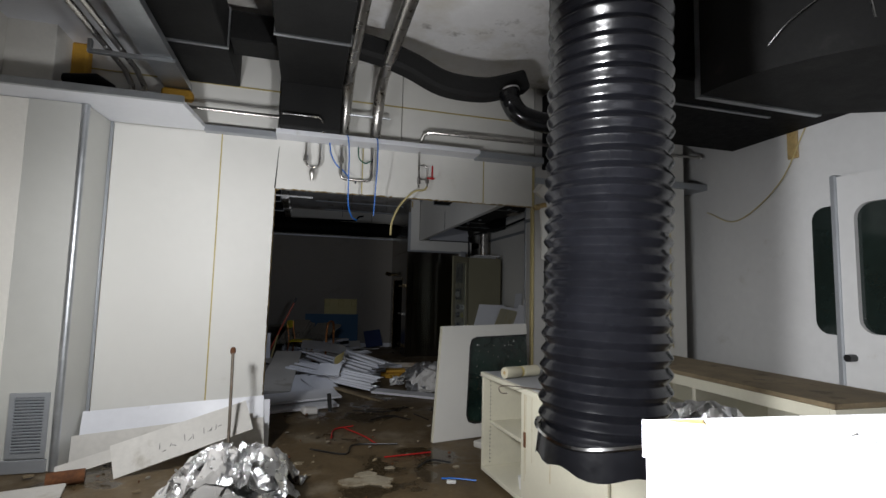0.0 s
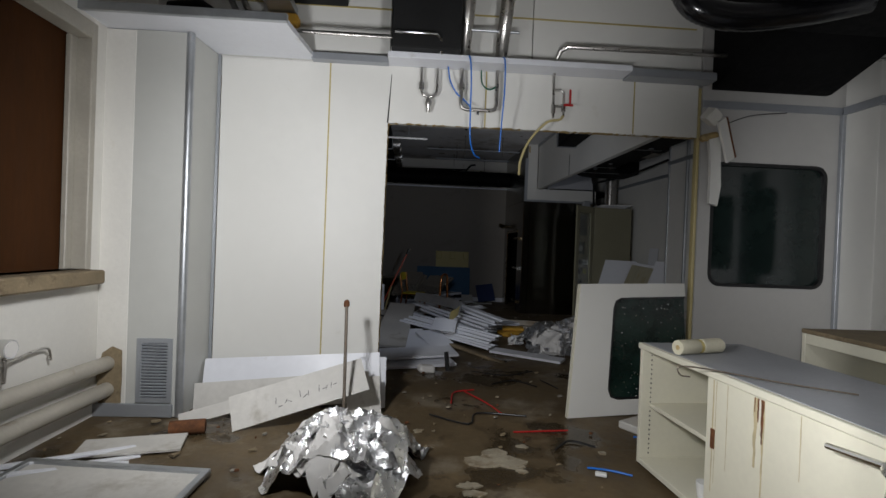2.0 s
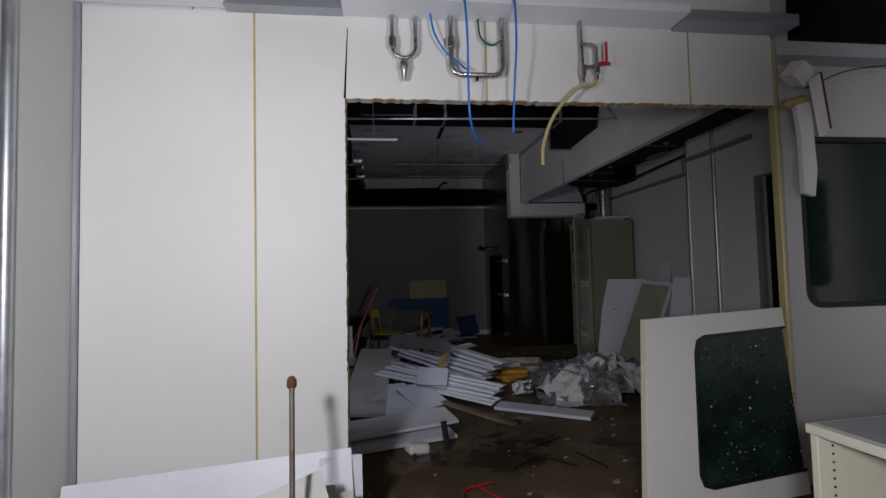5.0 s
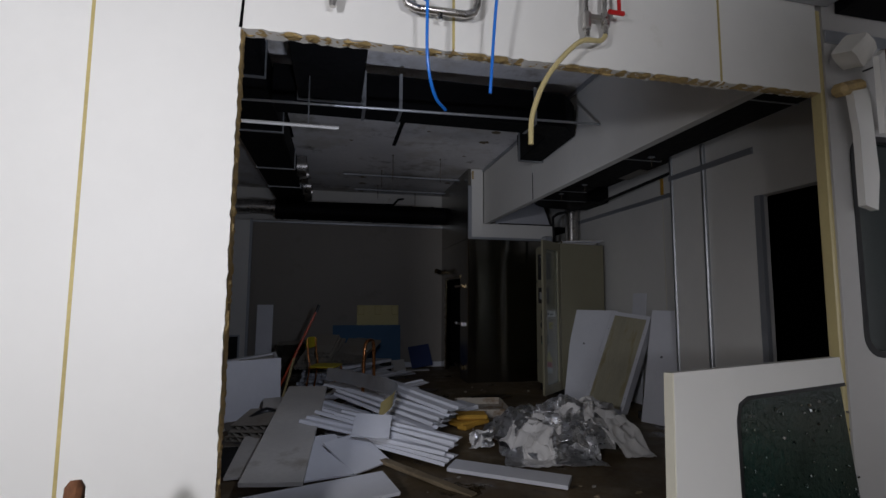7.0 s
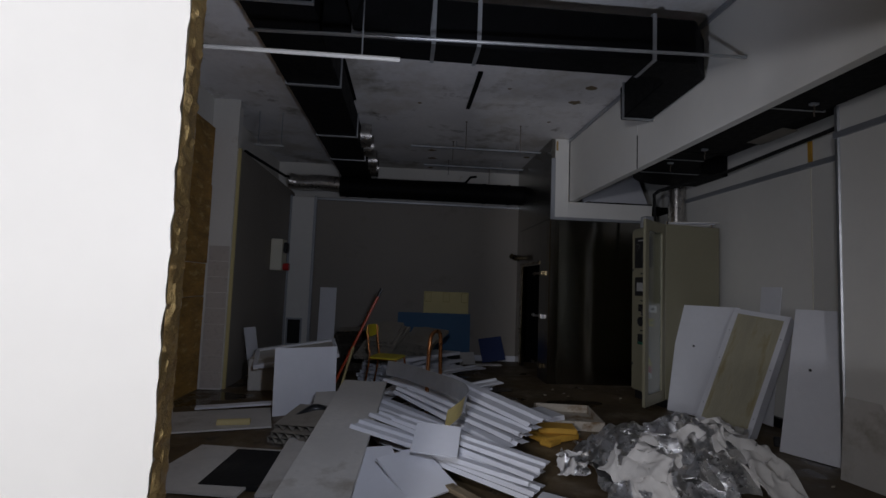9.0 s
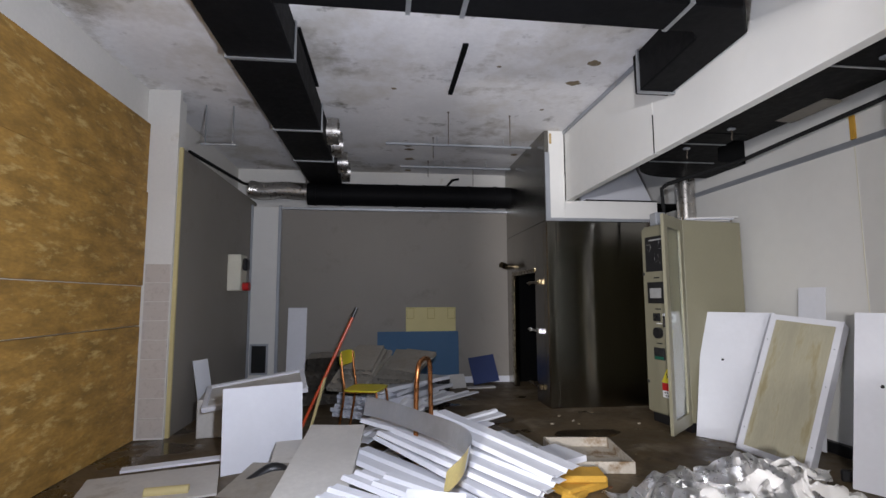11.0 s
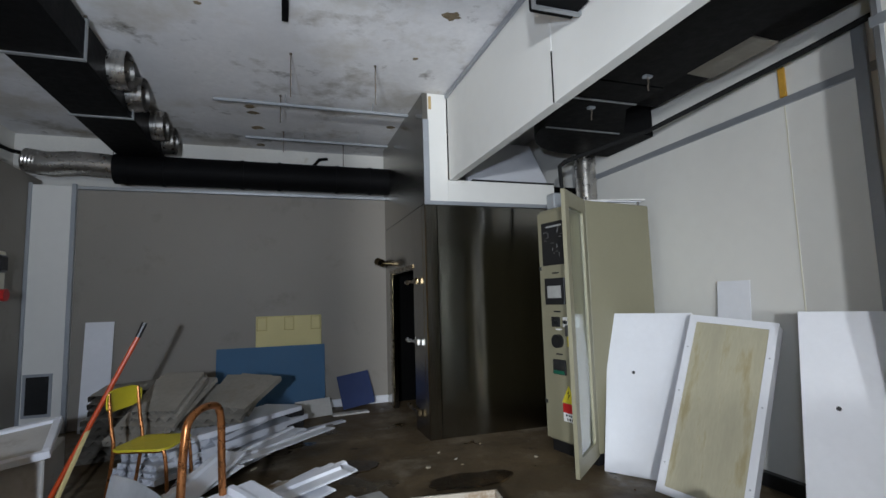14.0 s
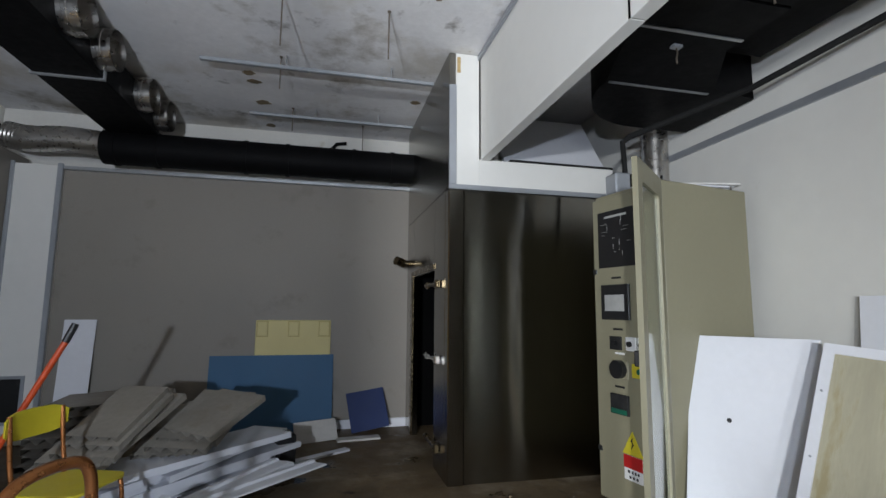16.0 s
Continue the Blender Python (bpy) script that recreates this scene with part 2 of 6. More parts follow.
def box(bm, x0, y0, z0, x1, y1, z1, bevel=0.0, m=None, mi=0):
    r = bmesh.ops.create_cube(bm, size=1)
    vs = r["verts"]
    for v in vs:
        v.co = Vector(((x0 + x1) / 2 + v.co.x * (x1 - x0), (y0 + y1) / 2 + v.co.y * (y1 - y0), (z0 + z1) / 2 + v.co.z * (z1 - z0)))
    fs = {f for v in vs for f in v.link_faces}
    for f in fs:
        f.material_index = mi
    if bevel:
        es = list({e for v in vs for e in v.link_edges})
        rb = bmesh.ops.bevel(bm, geom=es, offset=min(bevel, 0.45 * min(abs(x1 - x0), abs(y1 - y0), abs(z1 - z0))), segments=1, affect="EDGES", profile=0.5)
        vs = list({v for f in rb["faces"] for v in f.verts} | {v for v in vs if v.is_valid})
    if m is not None:
        for v in vs:
            v.co = m @ v.co
    return bm


def one_box(*a, **k):
    return box(B(), *a, **k)


def tube(bm, pts, r, seg=10, cap=True, radii=None, mi=0):
    pts = [Vector(p) for p in pts]
    rings = []
    ref = None
    for i, p in enumerate(pts):
        d0 = (pts[i] - pts[i - 1]).normalized() if i else None
        d1 = (pts[i + 1] - pts[i]).normalized() if i + 1 < len(pts) else None
        d = (d0 + d1).normalized() if d0 and d1 else (d0 or d1)
        if ref is None:
            ref = d.orthogonal().normalized()
        ref = (ref - d * ref.dot(d)).normalized()
        side = d.cross(ref)
        k = 1.0
        if d0 and d1:
            k = 1 / max(0.5, d.dot(d1))
        rr = radii[i] if radii else r
        rings.append([bm.verts.new(p + (ref * math.cos(a) + side * math.sin(a)) * rr * k) for a in (2 * math.pi * j / seg for j in range(seg))])
    for a, b in zip(rings, rings[1:]):
        for j in range(seg):
            f = bm.faces.new((a[j], a[(j + 1) % seg], b[(j + 1) % seg], b[j]))
            f.material_index = mi
    if cap:
        bm.faces.new(rings[0][::-1]).material_index = mi
        bm.faces.new(rings[-1]).material_index = mi
    return bm


def arc(points, steps=6):
    """A smooth curve through the points."""
    p = [Vector(q) for q in points]
    p = [2 * p[0] - p[1]] + p + [2 * p[-1] - p[-2]]
    out = []
    for i in range(1, len(p) - 2):
        a, b, c, d = p[i - 1:i + 3]
        for s in range(steps):
            t = s / steps
            out.append(0.5 * ((2 * b) + (c - a) * t + (2 * a - 5 * b + 4 * c - d) * t * t + (3 * b - a - 3 * c + d) * t ** 3))
    return out + [p[-2]]


def ragged(bm, pts, axis, lo, hi, mi=0):
    """A plate with the outline pts (in the two other axes), from lo to hi along the axis."""
    def place(u, v, w):
        return (w, u, v) if axis == "x" else (u, w, v) if axis == "y" else (u, v, w)
    a = [bm.verts.new(place(u, v, lo)) for u, v in pts]
    b = [bm.verts.new(place(u, v, hi)) for u, v in pts]
    n = len(pts)
    bm.faces.new(a).material_index = mi
    bm.faces.new(b[::-1]).material_index = mi
    for i in range(n):
        bm.faces.new((a[i], b[i], b[(i + 1) % n], a[(i + 1) % n])).material_index = mi
    bmesh.ops.recalc_face_normals(bm, faces=bm.faces)
    return bm


def rounded(x0, z0, x1, z1, r, steps=5):
    out = []
    for cx, cz, a0 in ((x1 - r, z1 - r, 0), (x0 + r, z1 - r, 90), (x0 + r, z0 + r, 180), (x1 - r, z0 + r, 270)):
        for s in range(steps + 1):
            a = radians(a0 + 90 * s / steps)
            out.append((cx + r * math.cos(a), cz + r * math.sin(a)))
    return out


def holed(bm, x0, z0, x1, z1, hole, axis, lo, hi):
    """A plate with one hole: the hole's outline runs anticlockwise from its upper right corner."""
    n = len(hole)
    cx, cz = (min(p[0] for p in hole) + max(p[0] for p in hole)) / 2, (min(p[1] for p in hole) + max(p[1] for p in hole)) / 2
    outer = []
    for x, z in hole:
        dx, dz = x - cx, z - cz
        s = min(((x1 - cx) if dx > 0 else (x0 - cx)) / dx if abs(dx) > 1e-6 else 1e9, ((z1 - cz) if dz > 0 else (z0 - cz)) / dz if abs(dz) > 1e-6 else 1e9)
        outer.append([cx + dx * s, cz + dz * s])
    for X, Z in ((x0, z0), (x0, z1), (x1, z0), (x1, z1)):
        i = min(range(n), key=lambda j: (outer[j][0] - X) ** 2 + (outer[j][1] - Z) ** 2)
        outer[i] = [X, Z]

    def place(u, v, w):
        return (w, u, v) if axis == "x" else (u, w, v) if axis == "y" else (u, v, w)
    rings = [[bm.verts.new(place(u, v, w)) for u, v in ring] for w in (lo, hi) for ring in (hole, outer)]
    for i in range(n):
        j = (i + 1) % n
        for a, b in ((0, 1), (2, 3), (0, 2), (1, 3)):
            bm.faces.new((rings[a][i], rings[a][j], rings[b][j], rings[b][i]))
    bmesh.ops.recalc_face_normals(bm, faces=bm.faces)
    return bm


def ring(bm, outer, inner, axis, lo, hi):
    """A closed band between two outlines of equal length."""
    def place(u, v, w):
        return (w, u, v) if axis == "x" else (u, w, v) if axis == "y" else (u, v, w)
    rings = [[bm.verts.new(place(u, v, w)) for u, v in o] for w in (lo, hi) for o in (inner, outer)]
    n = len(outer)
    for i in range(n):
        j = (i + 1) % n
        for a, b in ((0, 1), (2, 3), (0, 2), (1, 3)):
            bm.faces.new((rings[a][i], rings[a][j], rings[b][j], rings[b][i]))
    bmesh.ops.recalc_face_normals(bm, faces=bm.faces)
    return bm

# ---- setting ----
rnd = random.Random(7)
CEIL = 3.6


def floor_mesh():
    bm = B()
    nx, ny = 90, 160
    x0, x1, y0, y1 = -3.4, 5.0, -2.4, 14.2
    grid = [[None] * (ny + 1) for _ in range(nx + 1)]
    for i in range(nx + 1):
        for j in range(ny + 1):
            x, y = x0 + (x1 - x0) * i / nx, y0 + (y1 - y0) * j / ny
            z = 0.008 * noise.noise((x * 1.3, y * 1.3, 0)) + 0.003 * noise.noise((x * 6, y * 6, 4))
            grid[i][j] = bm.verts.new((x, y, z))
    for i in range(nx):
        for j in range(ny):
            bm.faces.new((grid[i][j], grid[i + 1][j], grid[i + 1][j + 1], grid[i][j + 1]))
    low = [bm.verts.new((x, y, -0.2)) for x, y in ((x0, y0), (x1, y0), (x1, y1), (x0, y1))]
    bm.faces.new(low[::-1])
    return bm


solid("floor", floor_mesh(), M_FLOOR, "wet brown concrete floor with dirt and puddles", "floor", "structure")

# ceilings
solid("ceiling_workshop", one_box(-3.0, 5.09, CEIL, 4.7, 14.0, CEIL + 0.2), M_CEIL, "white concrete ceiling with grey and brown mould stains", "ceiling", "structure")
solid("ceiling_room", one_box(-3.0, -2.2, 3.85, 4.7, 5.09, 4.05), M_CEIL, "whitewashed concrete ceiling with mould spots", "ceiling", "structure")

# outer walls
solid("wall_back", one_box(-3.2, -2.4, 0, 5.0, -2.2, 3.85), M_PLASTER, "plain plaster wall", "wall", "structure")


def wall_left():
    bm = B()
    box(bm, -2.65, -2.2, 0, -2.45, 5.0, 1.12)
    box(bm, -2.65, -2.2, 2.9, -2.45, 5.0, 3.85)
    box(bm, -2.65, 4.46, 1.12, -2.45, 5.0, 2.9)
    box(bm, -2.65, -2.2, 1.12, -2.45, 1.0, 2.9)
    return bm


solid("wall_left", wall_left(), M_PLASTER, "damp white plaster wall with a boarded window", "wall", "structure")
w = thing("window_1", "aluminium window boarded up with brown panels above a worn sill", "window", kind="structure")
part("board", one_box(-2.63, 1.0, 1.12, -2.58, 4.46, 2.9), M_BROWNBOARD, w)
bm = B()
for y in (1.0, 4.4):
    box(bm, -2.56, y, 1.12, -2.43, y + 0.06, 2.9, 0.006)
box(bm, -2.56, 1.06, 2.78, -2.43, 4.4, 2.9, 0.006)
box(bm, -2.57, 4.33, 1.12, -2.53, 4.4, 2.78, 0.006)
part("window_frame", bm, M_OLDPAINT, w, "beige painted frame")
part("window_sill", one_box(-2.62, 0.9, 1.02, -2.3, 4.42, 1.12, 0.012), M_WOOD, w, "crumbling brown sill")

solid("wall_right", one_box(4.5, -2.2, 0, 4.7, 5.0, 3.85), M_PANEL_PALE, "pale grey sandwich panel wall", "wall", "structure")
solid("wall_right_workshop", one_box(4.15, 7.68, 0, 4.35, 13.6, CEIL), M_PANEL, "white sandwich panel wall with grey trims", "wall", "structure")
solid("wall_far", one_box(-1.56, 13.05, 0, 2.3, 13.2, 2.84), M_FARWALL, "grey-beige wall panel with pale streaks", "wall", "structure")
solid("wall_far_upper", one_box(-3.0, 13.4, 0, 4.7, 13.6, CEIL), M_PLASTER, "whitewashed concrete wall above the panels", "wall", "structure")
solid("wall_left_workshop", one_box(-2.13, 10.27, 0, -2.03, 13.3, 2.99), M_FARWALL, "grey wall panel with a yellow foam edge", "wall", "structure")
solid("wall_left_outer", one_box(-2.7, 5.1, 0, -2.372, 13.6, CEIL), M_PLASTER, "whitewashed wall", "wall", "structure")


# the partition between the two rooms with its torn opening
def torn(a, b, n, amp, seed):
    r = random.Random(seed)
    out = []
    for i in range(n + 1):
        t = i / n
        out.append((a[0] + (b[0] - a[0]) * t + r.uniform(-amp, amp) * (0 < i < n), a[1] + (b[1] - a[1]) * t + r.uniform(-amp, amp) * (0 < i < n)))
    return out


TOP = 2.935
EDGE_L = torn((-0.36, 0.0), (-0.345, 2.44), 90, 0.0035, 3)
EDGE_T = torn((-0.345, 2.44), (2.43, 2.45), 110, 0.005, 4)
P0, P1 = 5.02, 5.09
part_wall = thing("wall_partition", "white sandwich panel partition with a torn rectangular opening", "wall", kind="structure")
bm = B()
ragged(bm, [(-1.765, 0), (-1.765, TOP), (-0.857, TOP), (-0.857, 0)], "y", P0, P1)
part("wall_panel", bm, M_PANEL, part_wall)
bm = ragged(B(), [(-0.847, 0), (-0.847, TOP), (0.5, TOP), (0.5, 2.445)] + [p for p in EDGE_T if p[0] < 0.495][::-1] + EDGE_L[::-1][1:], "y", P0, P1)
part("wall_panel", bm, M_PANEL, part_wall)
bm = ragged(B(), [(0.508, 2.445), (0.508, TOP), (1.835, TOP), (1.835, 2.446)] + [p for p in EDGE_T if 0.512 < p[0] < 1.83][::-1], "y", P0, P1)
part("wall_panel", bm, M_PANEL, part_wall)
bm = ragged(B(), [(1.843, 2.44), (1.843, TOP), (2.43, TOP), (2.43, 2.45)] + [p for p in EDGE_T if 1.848 < p[0] < 2.42][::-1], "y", P0, P1)
part("wall_panel", bm, M_PANEL, part_wall)
for x, z in ((-0.852, 0.0), (0.504, 2.45), (1.839, 2.45)):
    part("sealant_joint", one_box(x - 0.006, P0 - 0.001, z, x + 0.006, P0 + 0.05, TOP), M_SEAM, part_wall, "yellowed sealant joint")
# exposed foam core along the torn edges
bm = B()


def crumbled(n, place, amp):
    """A rough strip n steps long and nine across."""
    rows_ = []
    for i in range(n + 1):
        t = i / n
        row = []
        for j in range(9):
            v_ = j / 8
            lift = amp * (0.6 + 0.5 * noise.noise((t * n * 0.05, v_ * 2, 2)) + noise.noise((t * n * 0.43, v_ * 6, 9))) * min(1.0, 6 * v_ * (1 - v_))
            row.append(bm.verts.new(place(t, P0 + 0.003 + v_ * (P1 - P0 - 0.006), lift)))
        rows_.append(row)
    for a, b in zip(rows_, rows_[1:]):
        for j in range(8):
            bm.faces.new((a[j], a[j + 1], b[j + 1], b[j]))


crumbled(320, lambda t, y, s: (-0.358 + 0.015 * t + s, y, 0.004 + 2.432 * t), 0.008)
crumbled(340, lambda t, y, s: (-0.345 + 2.77 * t, y, 2.444 + 0.006 * t - s), 0.007)
part("foam_edge", bm, M_FOAM, part_wall, "brown torn foam core edge")
part("cut_line", ragged(B(), [(-0.352, 2.44), (-0.340, 2.44), (-0.322, 2.86), (-0.326, 2.86)], "y", P0 - 0.003, P0), M_DARK, part_wall, "thin dark saw cut")

# window panel at the far side of the opening
wp = thing("wall_window_panel", "white wall panel with a dark round-cornered window", "wall", kind="structure")
part("wall_panel", holed(B(), 2.47, 0, 3.8, TOP - 0.14, rounded(2.6, 1.13, 3.67, 2.23, 0.1), "y", P0, P1), M_PANEL_GREY, wp)
part("pane", ragged(B(), rounded(2.58, 1.11, 3.69, 2.25, 0.1), "y", P0 + 0.03, P0 + 0.04), M_GLASSBLACK, wp, "dark window pane")
part("window_seal", ring(B(), rounded(2.585, 1.115, 3.685, 2.245, 0.11), rounded(2.615, 1.145, 3.655, 2.215, 0.09), "y", P0 - 0.004, P0 + 0.03), M_BLACK, wp, "black rubber seal")
part("wall_panel", one_box(2.47, P0, TOP - 0.14, 4.5, P1, 3.85), M_PANEL_GREY, wp)
part("foam_edge", one_box(2.44, P0 + 0.004, 0, 2.466, P1 - 0.004, 2.9, 0.006), M_HOSE, wp, "yellow foam edge strip")
part("trim", one_box(2.47, P0 - 0.012, 2.72, 3.8, P0 - 0.001, 2.79, 0.003), M_ALU, wp)

# upper wall above the partition in the first room
up = thing("wall_upper", "yellowed white panels above the partition", "wall", kind="structure")
for x0, x1 in ((-2.45, -1.2), (-1.19, -0.35), (-0.34, 0.9), (0.91, 2.46)):
    part("wall_panel", one_box(x0, P0 + 0.02, TOP, x1, P1, 3.85), M_PANEL, up)
for z in (3.42,):
    part("sealant_joint", one_box(-2.4, P0 + 0.012, z, 2.4, P0 + 0.03, z + 0.012), M_SEAM, up, "yellowed sealant joint")

# clad pillar with a ventilation grille in the left corner of the first room
pil = thing("wall_pillar", "grey-white clad pillar with an aluminium corner and ventilation grille", "wall", kind="structure")
part("cladding", ragged(B(), [(-2.225, 4.58), (-1.825, 4.58), (-1.79, 5.0), (-2.225, 5.0)], "z", 0, TOP), M_PILLAR, pil)
part("cladding", one_box(-2.5, 4.585, 0, -2.23, 5.0, TOP, 0.004), M_PLASTER, pil)
part("corner_trim", tube(B(), [(-1.832, 4.592, 0), (-1.832, 4.592, TOP)], 0.03, 24), M_GALV, pil, "shiny aluminium corner strip")
grille = part("grille", holed(B(), -2.146, 0.11, -1.884, 0.6, rounded(-2.112, 0.145, -1.918, 0.565, 0.004, 2), "y", 4.565, 4.578), M_ALU, pil)
for i in range(18):
    z = 0.158 + i * 0.0232
    part("slat", box(B(), -0.097, -0.006, -0.007, 0.097, 0.006, 0.007, m=pose(-2.015, 4.573, z, 35)), M_ALU, grille)
# Near-black sheet painted as the shade behind the slats
part("backing", one_box(-2.115, 4.5785, 0.142, -1.915, 4.5795, 0.57), M_DARK, grille)
part("corner_trim", one_box(-1.788, 4.992, 0, -1.768, 5.018, TOP), M_ALU, pil)
bm = one_box(-2.5, 4.555, 0, -1.87, 4.576, 0.1, 0.004)
solid("baseboard", bm, M_ALU, "grey painted skirting along the pillar", "skirting", "structure")

# remains of the suspended ceiling in the first room
soff = thing("ceiling_soffit", "remaining white suspended ceiling panel with a metal edge", "ceiling panel", kind="structure")
part("panel", ragged(B(), [(-2.45, 4.3), (-1.05, 4.3), (-0.98, 5.0), (-2.45, 5.0)], "z", TOP + 0.005, TOP + 0.045), M_SHEET, soff)
part("edge_rail", one_box(-2.6, 4.26, TOP - 0.005, -1.03, 4.299, TOP + 0.055, 0.004), M_GALV, soff)
part("edge_rail", one_box(-1.0, 4.93, TOP - 0.01, -0.35, 5.018, TOP + 0.05, 0.004), M_ALU, soff)
tray = thing("ceiling_trim_strip", "long white metal strip along the top of the partition", "trim", kind="structure")
part("strip", one_box(-0.35, 4.80, TOP - 0.005, 1.72, 5.016, TOP + 0.045, 0.004), M_SHEET, tray)
part("strip", one_box(1.723, 4.86, TOP - 0.02, 2.5, 5.016, TOP + 0.05, 0.004), M_ALU, tray, "grey metal end strip")

# column and door at the right of the first room
col = thing("wall_column", "white boxed column beside the window panel", "column", kind="structure")
part("cladding", one_box(3.81, 4.66, 0, 4.2, 5.0, 2.72, 0.004), M_PANEL, col)
part("trim", one_box(3.79, 4.62, 2.72, 4.5, 5.0, 2.79, 0.004), M_ALU, col)
part("cladding", one_box(3.81, 4.66, 2.79, 4.2, 5.0, 3.85, 0.004), M_PANEL, col)
part("trim", one_box(3.775, 4.98, 0, 3.81, 5.018, 2.72, 0.003), M_ALU, col)

door = thing("door_1", "white cold-room door with a dark round-cornered window, standing ajar", "door", kind="structure")
part("door_leaf", holed(B(), 1.25, 0.02, 3.02, 2.5, rounded(2.15, 1.2, 2.9, 2.25, 0.12), "x", 4.28, 4.38), M_PANEL_PALE, door)
part("pane", ragged(B(), rounded(2.13, 1.18, 2.92, 2.27, 0.12), "x", 4.32, 4.33), M_GLASSBLACK, door, "dark window pane")
part("door_edge", one_box(4.26, 3.02, 0.02, 4.4, 3.07, 2.52, 0.01), M_ALU, door)
part("pane", ragged(B(), rounded(2.95, 1.16, 3.4, 2.3, 0.12), "x", 4.485, 4.497), M_GLASSBLACK, door, "dark window pane")
part("door_handle", tube(B(), [(4.285, 2.95, 1.0), (4.2, 2.95, 1.0)], 0.03), M_BLACK, door)

# pilaster, strand board and panels at the left of the workshop
osb = thing("window_2", "window opening boarded with strand board sheets", "boarded window", kind="structure")
zs = [0.0, 1.12, 1.52, 2.49, 3.22]
for z0, z1 in zip(zs, zs[1:]):
    part("board", one_box(-2.371, 5.4, z0 + 0.004, -2.318 + rnd.uniform(-0.012, 0.012), 10.19, z1 - 0.004, 0.003), M_OSB, osb)
pl = thing("wall_pilaster", "plastered pilaster with beige tiles on its lower half", "pilaster", kind="structure")
part("core", one_box(-2.37, 10.2, 0, -2.05, 10.26, CEIL), M_PLASTER, pl)
part("core", one_box(-2.37, 10.26, 0, -2.14, 10.6, CEIL), M_PLASTER, pl)
for i in range(9):
    part("tile", one_box(-2.3, 10.19, 0.02 + i * 0.192, -2.056, 10.199, 0.206 + i * 0.192, 0.002), M_TILE, pl)
part("foam_edge", one_box(-2.055, 10.235, 0, -2.012, 10.269, 2.99, 0.004), M_HOSE, pl, "yellow foam panel edge")

ch = thing("wall_casing", "white metal casing with aluminium corners and a grille", "casing", kind="structure")
part("cladding", one_box(-2.04, 13.0, 0.0, -1.56, 13.2, 2.88, 0.004), M_PANEL, ch)
part("corner_trim", one_box(-1.60, 12.975, 0, -1.55, 13.01, 2.9, 0.006), M_ALU, ch)
part("corner_trim", one_box(-2.029, 12.975, 0, -1.995, 13.01, 2.9, 0.006), M_ALU, ch)
g2 = part("grille", holed(B(), -1.98, 0.2, -1.7, 0.68, rounded(-1.95, 0.23, -1.73, 0.65, 0.004, 2), "y", 12.985, 12.998), M_ALU, ch)
# Dark sheet painted as the shaded opening inside the grille
part("backing", one_box(-1.96, 12.994, 0.22, -1.72, 12.997, 0.66), M_DUCT_GREY, g2)
solid("trim_far_wall", one_box(-1.56, 13.0, 2.841, 2.22, 13.2, 2.88, 0.004), M_GALV, "thin galvanised strip along the top of the panel wall", "trim", "structure")
solid("baseboard", one_box(0.9, 13.025, 0, 2.2, 13.049, 0.1, 0.004), M_SHEET, "narrow white skirting board", "skirting", "structure")

# steel clad chamber
st = thing("wall_steel_chamber", "stainless steel clad drying chamber with an open doorway", "chamber", kind="structure")
part("front_sheet", one_box(2.34, 11.0, 0, 4.15, 11.06, 2.395, 0.003), M_STEEL, st)
part("corner_sheet", one_box(2.2, 10.985, 0, 2.338, 11.1, 2.395, 0.01), M_STEEL, st)
part("side_sheet", one_box(2.2, 11.1, 0, 2.26, 11.5, 2.395, 0.003), M_STEEL, st)
part("side_sheet", one_box(2.2, 11.5, 1.74, 2.26, 12.6, 2.395, 0.003), M_STEEL, st)
part("side_sheet", one_box(2.2, 12.6, 0, 2.26, 13.1, 2.395, 0.003), M_STEEL, st)
part("side_sheet", one_box(2.2, 10.985, 2.4, 2.26, 13.1, CEIL - 0.005, 0.003), M_STEEL, st)
bm = B()
box(bm, 2.185, 12.6, 0, 2.199, 12.72, 1.8, 0.004)
box(bm, 2.185, 11.5, 1.75, 2.199, 12.6, 1.8, 0.004)
part("door_frame", bm, M_JAMB, st)
# Added near-black lining and roof paint the chamber's unlit inside
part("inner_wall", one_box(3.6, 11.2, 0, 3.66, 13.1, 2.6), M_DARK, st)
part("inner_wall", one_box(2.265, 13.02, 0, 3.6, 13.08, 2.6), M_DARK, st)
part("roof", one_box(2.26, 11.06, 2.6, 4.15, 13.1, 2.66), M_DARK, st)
for z in (0.22, 0.95, 1.6):
    for y in (11.56,):
        bm = B()
        tube(bm, [(2.165, 11.25, z), (2.165, 11.74, z)], 0.014, 8)
        box(bm, 2.15, 11.24, z - 0.035, 2.198, 11.3, z + 0.035, 0.008)
        box(bm, 2.15, 11.62, z - 0.03, 2.185, 11.67, z + 0.03, 0.008)
        box(bm, 2.16, 11.40, z - 0.02, 2.199, 11.44, z + 0.02, 0.008)
        box(bm, 2.155, 11.52, z - 0.022, 2.185, 11.56, z + 0.022, 0.01)
        part("latch", bm, M_CHROME if z == 0.95 else M_JAMB, st, "toggle latch")
bm = B()
tube(bm, [(2.2, 12.7, 1.9), (2.08, 12.7, 1.9)], 0.035, 12)
tube(bm, [(2.1, 12.72, 1.9), (2.0, 12.66, 1.93)], 0.05, 12)
part("alarm_lamp", bm, M_JAMB, st)

